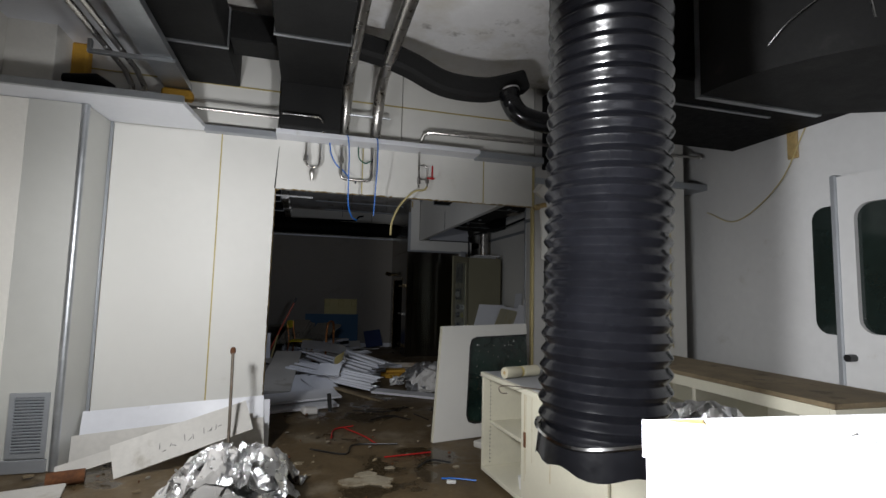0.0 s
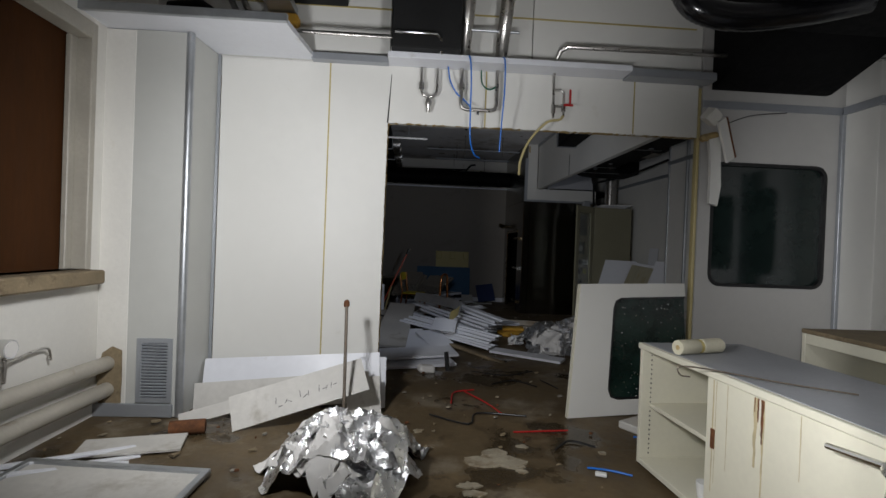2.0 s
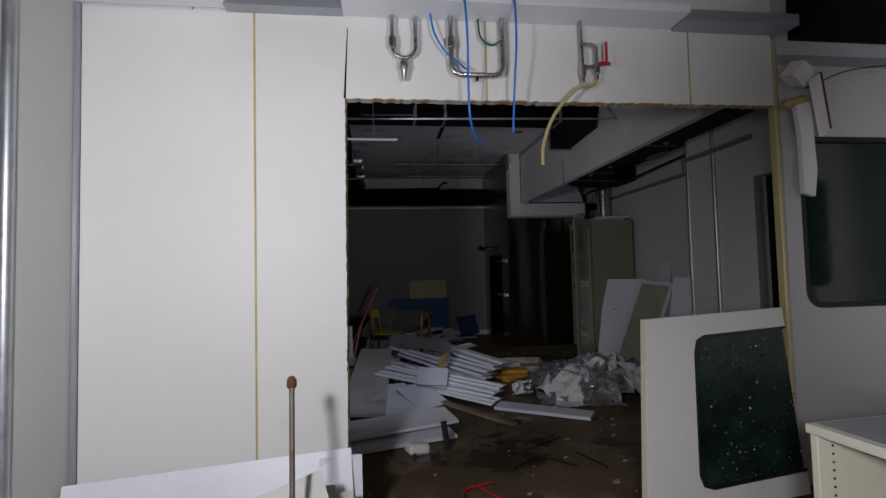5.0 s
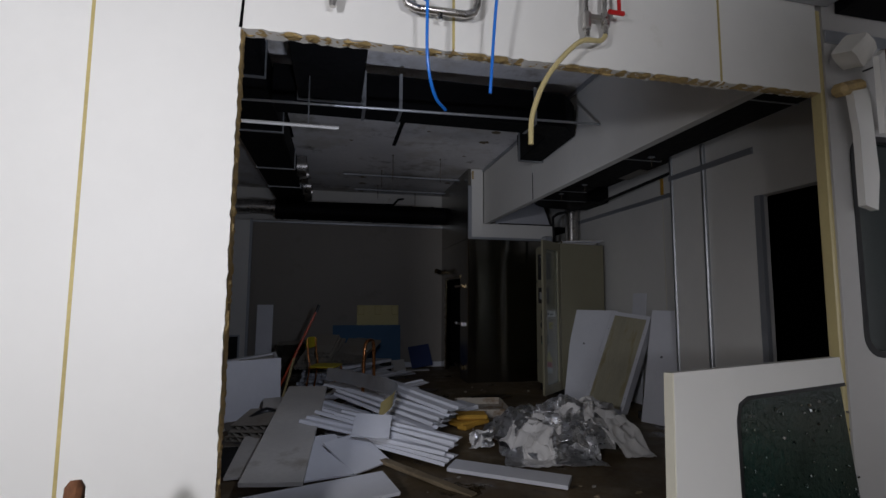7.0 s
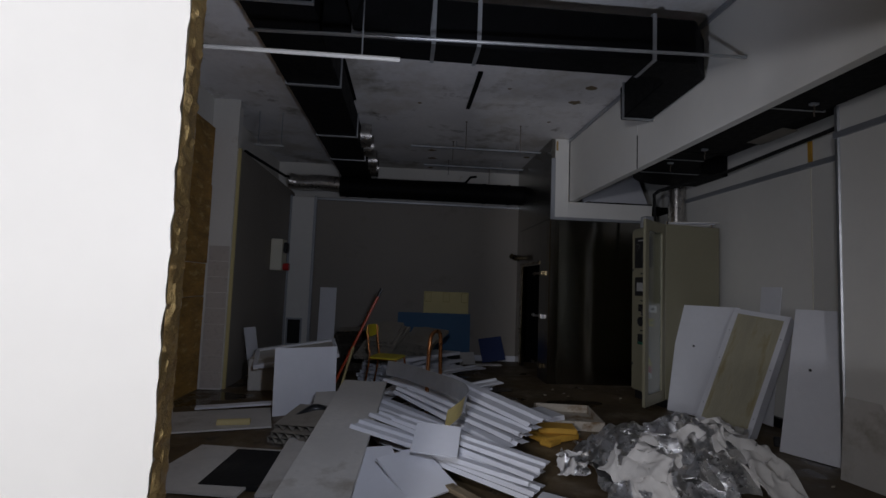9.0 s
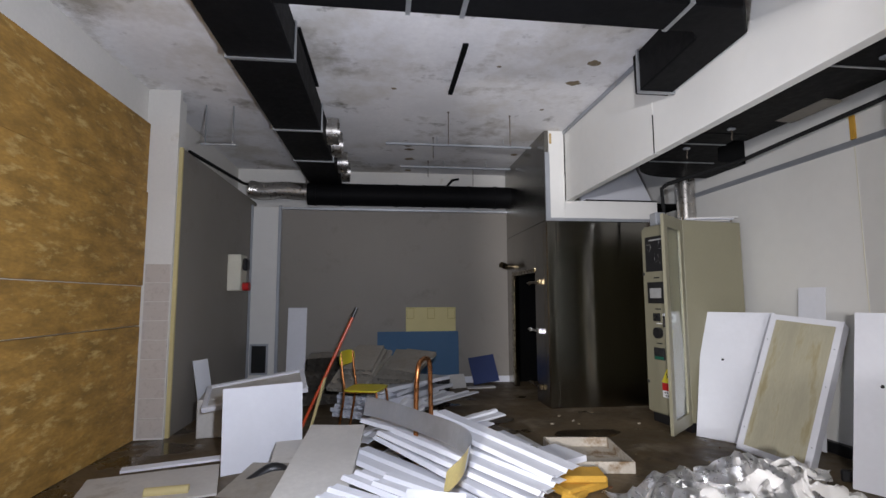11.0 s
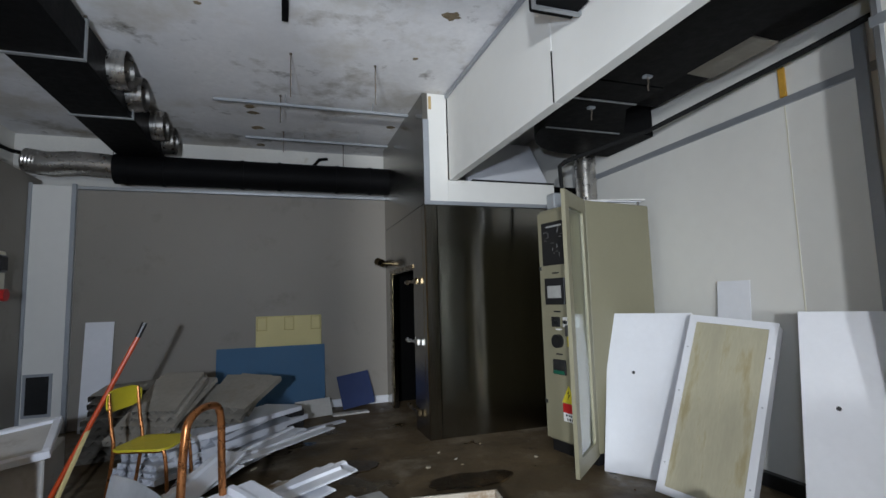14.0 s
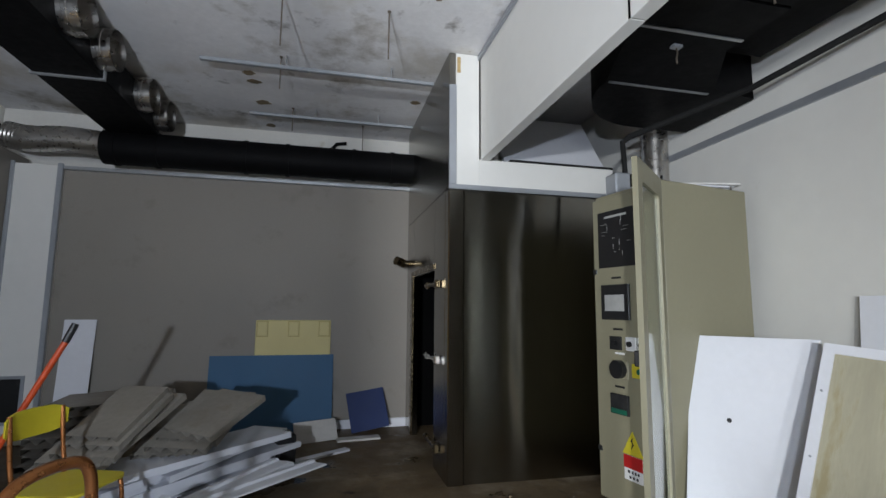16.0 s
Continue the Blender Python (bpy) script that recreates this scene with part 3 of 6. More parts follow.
# soffit beam of white panels and lintel over the chamber
bw = thing("wall_bulkhead", "white panel bulkhead running along the ceiling", "bulkhead", kind="structure")
for y0, y1 in ((5.1, 8.85), (8.856, 10.98)):
    part("panel", one_box(2.48, y0, 2.65, 2.56, y1, CEIL - 0.003, 0.003), M_PANEL, bw)
part("trim", one_box(2.455, 5.1, CEIL - 0.05, 2.478, 10.98, CEIL - 0.006, 0.002), M_ALU, bw)
part("joint", one_box(2.474, 8.848, 2.65, 2.479, 8.858, 3.0), M_DARK, bw)
lin = thing("wall_lintel", "white panel lintel above the steel chamber", "lintel", kind="structure")
part("panel", one_box(2.26, 10.985, 2.4, 2.47, 11.08, CEIL - 0.003, 0.003), M_PANEL, lin)
part("panel", one_box(2.47, 10.985, 2.4, 3.75, 11.08, 2.66, 0.003), M_PANEL, lin)
part("trim", one_box(2.2, 10.965, 2.385, 3.75, 10.984, 2.425, 0.002), M_ALU, lin)
part("trim", one_box(2.2, 10.965, 2.426, 2.262, 10.984, 3.3, 0.002), M_ALU, lin)
part("frame", one_box(2.75, 10.98, 2.66, 3.75, 11.08, 2.68, 0.003), M_DUCT_GREY, lin)
part("hood", box(B(), 0, 0, 0, 1.0, 0.04, 0.75, m=pose(2.75, 11.1, 2.68, -35)), M_SHEET, lin, "white sloped panel in the gap")
part("foam_edge", one_box(2.27, 10.978, 3.42, 2.3, 10.99, 3.56), M_FOAM, lin)

# trims and box column on the right wall of the workshop
tr = thing("trim_right_wall", "grey aluminium trims dividing the white wall panels", "trim", kind="structure")
part("trim", one_box(4.13, 7.7, 2.68, 4.149, 11.0, 2.735, 0.002), M_ALU, tr)
part("trim", one_box(4.13, 8.535, 2.74, 4.149, 8.58, 2.95, 0.002), M_YFOAMBLOCK, tr, "orange-brown foam-filled joint")
part("sealant_joint", one_box(4.145, 8.56, 0, 4.152, 8.566, 2.68), M_CREAM, tr)
part("trim", one_box(4.12, 8.03, 0.0, 4.149, 8.1, 3.0, 0.003), M_ALU, tr)
solid("baseboard", one_box(4.08, 8.1, 0.0, 4.15, 10.3, 0.1, 0.01), M_BLACK, "dark skirting along the white wall", "skirting", "structure")
bc = thing("wall_box_column", "white boxed column with aluminium corner trims", "column", kind="structure")
part("cladding", one_box(3.6, 7.2, 0, 4.15, 7.68, CEIL - 0.004, 0.003), M_PANEL, bc)
part("corner_trim", one_box(3.585, 7.185, 0, 3.63, 7.23, 2.95, 0.01), M_GALV, bc)
part("corner_trim", one_box(3.585, 7.65, 0, 3.63, 7.695, 2.95, 0.01), M_GALV, bc)
part("trim", one_box(3.58, 6.6, 2.68, 3.6, 7.7, 2.735, 0.002), M_ALU, bc)
rw = thing("wall_right_near", "white wall with a dark doorway", "wall", kind="structure")
part("wall_panel", one_box(3.62, 6.6, 0, 3.72, 7.2, CEIL), M_PANEL, rw)
part("wall_panel", one_box(3.62, 5.09, 2.3, 3.72, 6.6, CEIL), M_PANEL, rw)
part("wall_panel", one_box(3.62, 5.09, 0, 3.72, 5.35, 2.3), M_PANEL, rw)
part("frame", one_box(3.6, 6.56, 0, 3.64, 6.62, 2.3), M_ALU, rw)
# Near-black sheet stands for the unlit space behind the doorway
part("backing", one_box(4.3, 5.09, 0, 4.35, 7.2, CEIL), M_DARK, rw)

# ---- ducts and pipes ----
def duct_run(bm, pts, w, h):
    """A rectangular duct swept along level points."""
    pts = [Vector(p) for p in pts]
    rings = []
    for i, p in enumerate(pts):
        d0 = (pts[i] - pts[i - 1]).normalized() if i else None
        d1 = (pts[i + 1] - pts[i]).normalized() if i + 1 < len(pts) else None
        d = (d0 + d1).normalized() if d0 and d1 else (d0 or d1)
        s = d.cross(Vector((0, 0, 1))).normalized() / max(0.5, d.dot(d1 or d0))
        u = s.cross(d).normalized()
        rings.append([bm.verts.new(p + s * (a * w / 2) + u * (b * h / 2)) for a, b in ((-1, -1), (1, -1), (1, 1), (-1, 1))])
    for a, b in zip(rings, rings[1:]):
        for j in range(4):
            bm.faces.new((a[j], a[(j + 1) % 4], b[(j + 1) % 4], b[j]))
    bm.faces.new(rings[0][::-1])
    bm.faces.new(rings[-1])
    bmesh.ops.recalc_face_normals(bm, faces=bm.faces)
    bmesh.ops.bevel(bm, geom=list(bm.edges), offset=0.01, segments=1, affect="EDGES")
    return bm


def flange(parent, x0, x1, y, z0, z1, axis="y", t=0.012, w=0.03):
    """A galvanised joint frame round a duct."""
    bm = B()
    for a in ((x0 - t, z0 - t, x1 + t, z0), (x0 - t, z1, x1 + t, z1 + t), (x0 - t, z0, x0, z1), (x1, z0, x1 + t, z1)):
        if axis == "y":
            box(bm, a[0], y - w / 2, a[1], a[2], y + w / 2, a[3])
        else:
            box(bm, y - w / 2, a[0], a[1], y + w / 2, a[2], a[3])
    return part("flange", bm, M_GALV, parent)


d = thing("air_duct", "long black insulated rectangular duct with four steel spigots", "air duct")
part("duct_body", duct_run(B(), [(-0.83, 5.3, 3.36), (-0.83, 12.75, 3.36)], 0.5, 0.3), M_DUCT, d)
for y in (7.2, 8.6, 10.2, 11.4):
    flange(d, -1.08, -0.58, y, 3.21, 3.51)
for y in (10.78, 11.29, 12.15, 12.68):
    bm = B()
    tube(bm, [(-0.7, y, 3.41), (-0.55, y, 3.41), (-0.545, y, 3.41), (-0.52, y, 3.41), (-0.515, y, 3.41), (-0.45, y, 3.41)], 0.16, 24, cap=False, radii=[0.16, 0.16, 0.165, 0.165, 0.16, 0.16])
    tube(bm, [(-0.45, y, 3.41), (-0.57, y, 3.41)], 0.153, 24, cap=False)
    tube(bm, [(-0.578, y, 3.41), (-0.57, y, 3.41)], 0.155, 24)
    part("spigot", bm, M_PIPE, d, "bare steel spigot")

d = thing("air_duct", "black insulated round duct along the far wall", "air duct")
part("duct_body", tube(B(), [(-1.12, 12.85, 3.07), (2.2, 12.85, 3.07)], 0.18, 24), M_DUCT, d)
for x in (-1.0, -0.6, 0.3, 0.75, 1.5, 1.95):
    part("clamp", tube(B(), [(x - 0.02, 12.85, 3.07), (x + 0.02, 12.85, 3.07)], 0.19, 24), M_DUCT, d)
bm = B()
pts = arc([(-2.02, 12.85, 3.13), (-1.8, 12.85, 3.1), (-1.5, 12.85, 3.12), (-1.1, 12.85, 3.1)], 12)
tube(bm, pts, 0.1, 20, radii=[0.135 + 0.006 * (i % 2) for i in range(len(pts))])
part("flexible_sleeve", bm, M_PIPE, d, "shiny aluminium flexible sleeve")

d = thing("air_duct", "black insulated cross duct under the ceiling", "air duct")
part("duct_body", duct_run(B(), [(-0.55, 7.55, 3.27), (2.16, 7.55, 3.26), (2.31, 7.72, 3.26), (2.31, 8.58, 3.22)], 0.29, 0.34), M_DUCT, d)
for x in (0.25, 0.58, 1.9):
    flange(d, 7.41, 7.69, x, 3.10, 3.44, axis="x")
flange(d, 2.165, 2.455, 8.5, 3.05, 3.39)
d = thing("air_duct", "black insulated duct coming through the partition", "air duct")
part("duct_body", one_box(-0.32, 5.12, 3.12, 0.22, 7.40, 3.46, 0.01), M_DUCT, d)
flange(d, -0.32, 0.22, 7.36, 3.12, 3.46)

d = thing("air_duct", "large black insulated duct behind the white bulkhead", "air duct")
part("duct_body", one_box(2.6, 5.2, 2.87, 3.42, 8.9, 3.4, 0.02), M_DUCT, d)
bend = [(3.62 + 0.66 * math.cos(a), 9.8 + 0.68 * math.sin(a)) for a in (radians(90 + 9 * i) for i in range(11))]
part("elbow", ragged(B(), [(2.64, 8.9), (3.42, 8.9), (3.42, 9.3), (3.74, 9.74), (4.12, 9.8), (4.12, 10.48)] + bend, "z", 2.87, 3.4), M_DUCT, d)
for y in (6.0, 7.6):
    flange(d, 2.6, 3.42, y, 2.87, 3.4, t=0.006, w=0.016)
part("flange", one_box(2.66, 9.18, 2.862, 3.42, 9.2, 2.869), M_GALV, d)
part("flange", one_box(2.98, 9.795, 2.862, 3.74, 9.815, 2.869), M_GALV, d)
for x, y in ((3.2, 7.45), (3.15, 8.75), (3.1, 9.32)):
    clip = part("hanger_clip", one_box(x - 0.03, y - 0.02, 2.85, x + 0.03, y + 0.02, 2.869, 0.004), M_ALU, d, "small grey hanger clip")
    part("hook", tube(B(), [(x, y, 2.85), (x + 0.006, y, 2.82), (x - 0.003, y, 2.79), (x, y, 2.76)], 0.005, 8), M_IRON, clip)
# Added black boxes stand for the dark gap between big duct and wall
d = thing("air_duct", "black boxes added to fill the dark gap by the white wall", "air duct")
part("duct_body", one_box(3.45, 7.7, 3.06, 4.0, 9.62, 3.5, 0.02), M_DUCT, d)
part("duct_body", one_box(3.43, 5.2, 3.0, 3.58, 7.69, 3.5, 0.02), M_DUCT, d)
sheet_bm = box(B(), 0, 0, 0, 0.3, 0.6, 0.012, m=pose(3.5, 8.35, 3.0, 4, 8, -8))
solid("hanging_sheet", sheet_bm, M_HOLLOW, "bent grey sheet hanging under the black duct", "sheet")

# first room: hanging flexible duct
d = thing("flexible_duct", "ribbed black flexible duct hanging from the ceiling", "flexible duct")
bm = B()
pts, rad = [], []
n = 330
for i in range(n + 1):
    t = i / n
    z = 1.0 + t * 2.85
    pts.append((0.95 + 0.03 * math.sin(2.2 * t), 1.43 - 0.03 * t, z))
    rad.append(0.2 + 0.0075 * math.cos(i * 2 * math.pi / 6.0) + 0.004 * noise.noise((z * 3, 0, 0)))
tube(bm, pts, 0.2, 40, cap=False, radii=rad)
for v in bm.verts:
    v.co += Vector((noise.noise(v.co * 9), noise.noise(v.co * 9 + Vector((5, 0, 0))), 0)) * 0.004
part("sleeve", bm, M_FLEX, d)
bm = B()
pts = [(0.95 + 0.212 * math.cos(a), 1.43 + 0.212 * math.sin(a), 1.01 + 0.012 * math.sin(3 * a)) for a in (2 * math.pi * i / 40 for i in range(41))]
tube(bm, pts, 0.008, 6)
part("wire_ring", bm, M_CHROME, d, "bare steel wire ring")
bm = B()
ra, rb = [], []
for i in range(49):
    a = 2 * math.pi * i / 48
    zz = 0.955 - 0.05 * (0.5 + noise.noise((math.cos(a) * 2, math.sin(a) * 2, 3)))
    ra.append(bm.verts.new((0.95 + 0.205 * math.cos(a), 1.43 + 0.205 * math.sin(a), 1.015)))
    rb.append(bm.verts.new((0.95 + 0.216 * math.cos(a), 1.43 + 0.216 * math.sin(a), zz)))
for i in range(48):
    bm.faces.new((ra[i], ra[i + 1], rb[i + 1], rb[i]))
part("torn_hem", bm, M_FLEX, d)

# first room: big ducts above
d = thing("air_duct", "large dusty black insulated duct with galvanised joints", "air duct")
bend = [(3.92 + 1.17 * math.cos(a), 2.86 + 1.17 * math.sin(a)) for a in (radians(180 + 5 * i) for i in range(19))]
part("elbow", ragged(B(), bend + [(4.49, 1.69), (4.49, 2.6), (3.92, 2.86)], "z", 2.95, 3.78), M_DUCT_GREY, d)
# Black box widened to the wall, also standing for the dark void above it
part("duct_body", one_box(2.45, 2.9, 3.08, 4.49, 4.25, 3.75, 0.02), M_DUCT, d)
part("duct_body", ragged(B(), [(4.26, 3.75), (5.01, 3.75), (5.01, 2.885), (4.95, 2.885), (4.26, 3.12)], "x", 2.55, 3.63), M_DUCT, d)
flange(d, 2.75, 3.92, 2.885, 2.95, 3.75, w=0.045)
flange(d, 2.45, 3.9, 3.3, 3.08, 3.7, w=0.03)
clip = part("hanger_clip", one_box(3.1, 1.98, 3.28, 3.13, 2.0, 3.34, 0.004), M_ALU, d, "small grey hanger clip")
part("safety_cable", tube(B(), arc([(3.11, 1.98, 3.3), (2.95, 2.05, 3.3), (2.8, 2.2, 3.17), (2.76, 2.32, 3.06)]), 0.004, 6), M_CHROME, clip)
part("hook", tube(B(), [(3.11, 1.97, 3.28), (3.13, 1.96, 3.2), (3.15, 1.96, 3.12)], 0.008, 8), M_CHROME, clip)

d = thing("air_duct", "flat black duct rising along the yellowed panels", "air duct")
part("duct_body", one_box(-0.32, 3.2, 3.4, 0.25, 4.95, 3.75, 0.01), M_DUCT_GREY, d)
part("duct_body", one_box(-0.32, 4.70, 2.98, 0.25, 5.03, 3.75, 0.01), M_DUCT_GREY, d)
flange(d, -0.32, 0.25, 3.8, 3.4, 3.75)
d = thing("air_duct", "flat black insulated duct beside the cable tray", "air duct")
part("duct_body", one_box(-1.25, 2.6, 3.42, -0.72, 5.03, 3.75, 0.01), M_DUCT_GREY, d)
flange(d, -1.25, -0.72, 4.2, 3.42, 3.75)
d = thing("air_duct", "black insulated duct linking two ducts", "air duct")
part("duct_body", one_box(-0.71, 4.2, 3.5, -0.33, 4.5, 3.75, 0.01), M_DUCT_GREY, d)

for x in (0.3, 0.62):
    p = thing("steel_pipe", "large stainless steel pipe coming down from the ceiling", "pipe", group="twin steel pipes")
    part("pipe_run", tube(B(), [(x, -1.5, 3.55), (x, 4.55, 3.5), (x, 4.72, 3.42), (x - 0.01, 4.9, 3.1), (x - 0.01, 4.9, 2.97)], 0.055, 16), M_PIPE, p)
    for y in (1.5, 3.6):
        part("weld_ring", tube(B(), [(x, y, 3.53), (x, y + 0.012, 3.53)], 0.059, 16), M_PIPE, p)
bm = B()
tube(bm, [(0.2, 4.82, 3.2), (0.74, 4.82, 3.2)], 0.012, 8)
solid("pipe_clamp", bm, M_GALV, "short galvanised bar clamping the twin pipes", "pipe clamp")

# ---- shared makers ----
def frame3(p0, p1, p2):
    """Origin p0, X towards p1, Z in the plane towards p2."""
    p0, p1, p2 = Vector(p0), Vector(p1), Vector(p2)
    x = (p1 - p0).normalized()
    z = (p2 - p0)
    z = (z - x * z.dot(x)).normalized()
    y = z.cross(x)
    m = Matrix((x, y, z)).transposed().to_4x4()
    m.translation = p0
    return m


def sheet(label, p0, p1, p2, w, h, t=0.012, mat_=None, name="loose_sheet", group="loose sheets", warp=0.0, seed=0, category="sheet"):
    """A slightly bent loose sheet."""
    bm = B()
    n, k = 6, 6
    r = random.Random(seed)
    ph, tw = r.uniform(0, 6), r.uniform(-1, 1)
    top, bot = [], []
    for i in range(n + 1):
        for j in range(k + 1):
            u, v = i / n, j / k
            d = warp * (math.sin(u * 3 + ph) * 0.6 + tw * (u - 0.5) * (v - 0.5) * 2)
            top.append(bm.verts.new((u * w, -t / 2 + d, v * h)))
            bot.append(bm.verts.new((u * w, t / 2 + d, v * h)))
    def at(i, j):
        return i * (k + 1) + j
    for i in range(n):
        for j in range(k):
            q = (at(i, j), at(i + 1, j), at(i + 1, j + 1), at(i, j + 1))
            bm.faces.new([top[a] for a in q])
            bm.faces.new([bot[a] for a in q[::-1]])
    rim = [at(i, 0) for i in range(n + 1)] + [at(n, j) for j in range(1, k + 1)] + [at(i, k) for i in range(n - 1, -1, -1)] + [at(0, j) for j in range(k - 1, 0, -1)]
    for a, b in zip(rim, rim[1:] + rim[:1]):
        bm.faces.new((top[b], top[a], bot[a], bot[b]))
    bmesh.ops.recalc_face_normals(bm, faces=bm.faces)
    return solid(name, bm, mat_ or M_SHEET, label, category, group=group, m=frame3(p0, p1, p2))


def heap(name, label, category, cx, cy, rx, ry, h, count, seed, foil=0.5, size=0.5, freq=4.0, group=""):
    """A heap of crumpled foil-backed sheets."""
    r = random.Random(seed)
    ob = thing(name, label, category, pose(cx, cy, 0), group=group)
    for s in range(count):
        a, q = r.uniform(0, 2 * math.pi), r.random() ** 0.6 * 0.75
        if s == 0:
            q = 0
        px, py = rx * q * math.cos(a), ry * q * math.sin(a)
        side = size * r.uniform(0.6, 1.25)
        n = 34
        bm = B()
        rot = r.uniform(0, 6.28)
        c, sn = math.cos(rot), math.sin(rot)
        off = Vector((r.uniform(0, 50), r.uniform(0, 50), r.uniform(0, 50)))
        g = []
        for i in range(n + 1):
            row = []
            for j in range(n + 1):
                u, v = (i / n - 0.5) * side, (j / n - 0.5) * side * 0.8
                p = Vector((u * freq, v * freq, 0)) + off
                f1 = 1 - abs(noise.noise(p)) * 2
                f2 = 1 - abs(noise.noise(p * 2.7 + Vector((3, 1, 7)))) * 2
                u2 = u * 0.85 + 0.05 * noise.noise(p * 1.5 + Vector((9, 9, 9)))
                v2 = v * 0.85 + 0.05 * noise.noise(p * 1.5 + Vector((19, 4, 9)))
                x, y = px + u2 * c - v2 * sn, py + u2 * sn + v2 * c
                dome = max(0.0, 1 - (x / rx) ** 2 - (y / ry) ** 2)
                z = h * dome ** 0.8 * (0.55 + 0.3 * noise.noise((x * 2 + seed, y * 2, s * 0.7))) + 0.12 * (f1 - 0.4) * min(1, dome + 0.35) + 0.03 * (f2 - 0.4) + 0.008 * noise.noise(p * 7.0)
                row.append(bm.verts.new((x, y, max(0.012 + 0.01 * abs(f2), z))))
            g.append(row)
        metal = r.random() < foil
        for i in range(n):
            for j in range(n):
                f = bm.faces.new((g[i][j], g[i + 1][j], g[i + 1][j + 1], g[i][j + 1]))
                k = noise.noise(Vector((i * 0.07, j * 0.07, 3)) + off)
                f.material_index = int((k > 0.3) != metal)
        bmesh.ops.triangulate(bm, faces=bm.faces)
        bmesh.ops.solidify(bm, geom=bm.faces[:], thickness=0.003)
        part("crumpled_sheet", bm, [M_PAPER, M_FOIL], ob)
    return ob


def valve_loop(name, label, x, top, w, bottom, r, square=False):
    ob = thing(name, label, "pipe fitting", group="pipe loops on the partition")
    if square:
        pts = [(x, 4.95, top), (x, 4.95, bottom + 0.05), (x + 0.015, 4.95, bottom + 0.015), (x + 0.05, 4.95, bottom), (x + w - 0.05, 4.95, bottom), (x + w - 0.015, 4.95, bottom + 0.015), (x + w, 4.95, bottom + 0.05), (x + w, 4.95, top)]
    else:
        pts = [(x, 4.95, top), (x, 4.95, bottom + w / 2)] + [(x + w / 2 - w / 2 * math.cos(a), 4.95, bottom + w / 2 - w / 2 * math.sin(a)) for a in (math.pi * i / 10 for i in range(1, 10))] + [(x + w, 4.95, bottom + w / 2), (x + w, 4.95, top)]
    part("pipe", tube(B(), pts, r, 12), M_PIPE, ob)
    return ob


# ---- first room: pipes on the partition ----
v = valve_loop("steam_trap", "small stainless pipe loop with a drain valve", -0.065, 2.91, 0.135, 2.66, 0.012)
bm = tube(B(), [(0.0, 4.95, 2.66), (0.0, 4.95, 2.63), (0.0, 4.95, 2.6), (0.0, 4.95, 2.575), (0.0, 4.95, 2.53)], 0.02, 12, radii=[0.012, 0.028, 0.03, 0.02, 0.012])
part("valve", bm, M_PIPE, v)
part("union", tube(B(), [(-0.065, 4.95, 2.78), (-0.065, 4.95, 2.72)], 0.024, 6), M_PIPE, v)
v = valve_loop("pipe_loop", "square stainless pipe loop with blue hose ends", 0.28, 2.92, 0.31, 2.57, 0.016, True)
part("drain_plug", tube(B(), [(0.43, 4.95, 2.57), (0.43, 4.95, 2.53)], 0.012, 8), M_CHROME, v)
part("union", tube(B(), [(0.28, 4.95, 2.79), (0.28, 4.95, 2.73)], 0.028, 6), M_PIPE, v)
v = thing("tap_assembly", "small tap with a red lever and a yellowed hose", "tap")
part("pipe", tube(B(), [(1.09, 4.97, 2.95), (1.09, 4.95, 2.6), (1.09, 4.95, 2.54)], 0.012, 10), M_PIPE, v)
part("pipe", tube(B(), [(1.09, 4.95, 2.78), (1.15, 4.95, 2.78), (1.18, 4.95, 2.76), (1.18, 4.95, 2.56)], 0.011, 10), M_PIPE, v)
part("pipe", tube(B(), [(1.09, 4.95, 2.64), (1.18, 4.95, 2.64)], 0.011, 10), M_PIPE, v)
part("valve", tube(B(), [(1.09, 4.95, 2.65), (1.09, 4.95, 2.58)], 0.02, 8), M_PIPE, v)
part("valve", tube(B(), [(1.18, 4.95, 2.66), (1.18, 4.95, 2.6)], 0.02, 8), M_PIPE, v)
part("lever", box(box(B(), 1.17, 4.9, 2.635, 1.25, 4.915, 2.655, 0.004), 1.215, 4.9, 2.655, 1.232, 4.912, 2.78, 0.004), M_RED, v, "red lever")
part("hose", tube(B(), arc([(1.18, 4.95, 2.56), (1.14, 4.93, 2.52), (1.02, 4.9, 2.48), (0.88, 4.9, 2.32), (0.81, 4.9, 2.15), (0.8, 4.9, 2.02)], 8), 0.011, 8), M_HOSE, v, "yellowed rubber hose")
for i, pts in enumerate(([(0.3, 4.88, 3.0), (0.33, 4.78, 2.95), (0.345, 4.77, 2.75), (0.35, 4.80, 2.5), (0.36, 4.84, 2.3), (0.40, 4.9, 2.19), (0.46, 4.97, 2.16)],
                         [(0.6, 4.88, 3.0), (0.62, 4.78, 2.95), (0.625, 4.77, 2.7), (0.62, 4.82, 2.45), (0.615, 4.86, 2.2)],
                         [(0.16, 4.95, 2.93), (0.18, 4.92, 2.8), (0.24, 4.93, 2.7), (0.3, 4.95, 2.66), (0.36, 4.9, 2.58)])):
    solid("blue_hose", tube(B(), arc(pts, 8), 0.0065, 8), M_BLUEHOSE, "thin blue plastic hose hanging down the partition", "hose", group="blue hoses")
solid("green_hose", tube(B(), arc([(0.45, 4.97, 2.92), (0.46, 4.95, 2.8), (0.52, 4.94, 2.75), (0.58, 4.95, 2.78)], 8), 0.0065, 8), M_GREEN, "short dark green hose between two pipes", "hose")
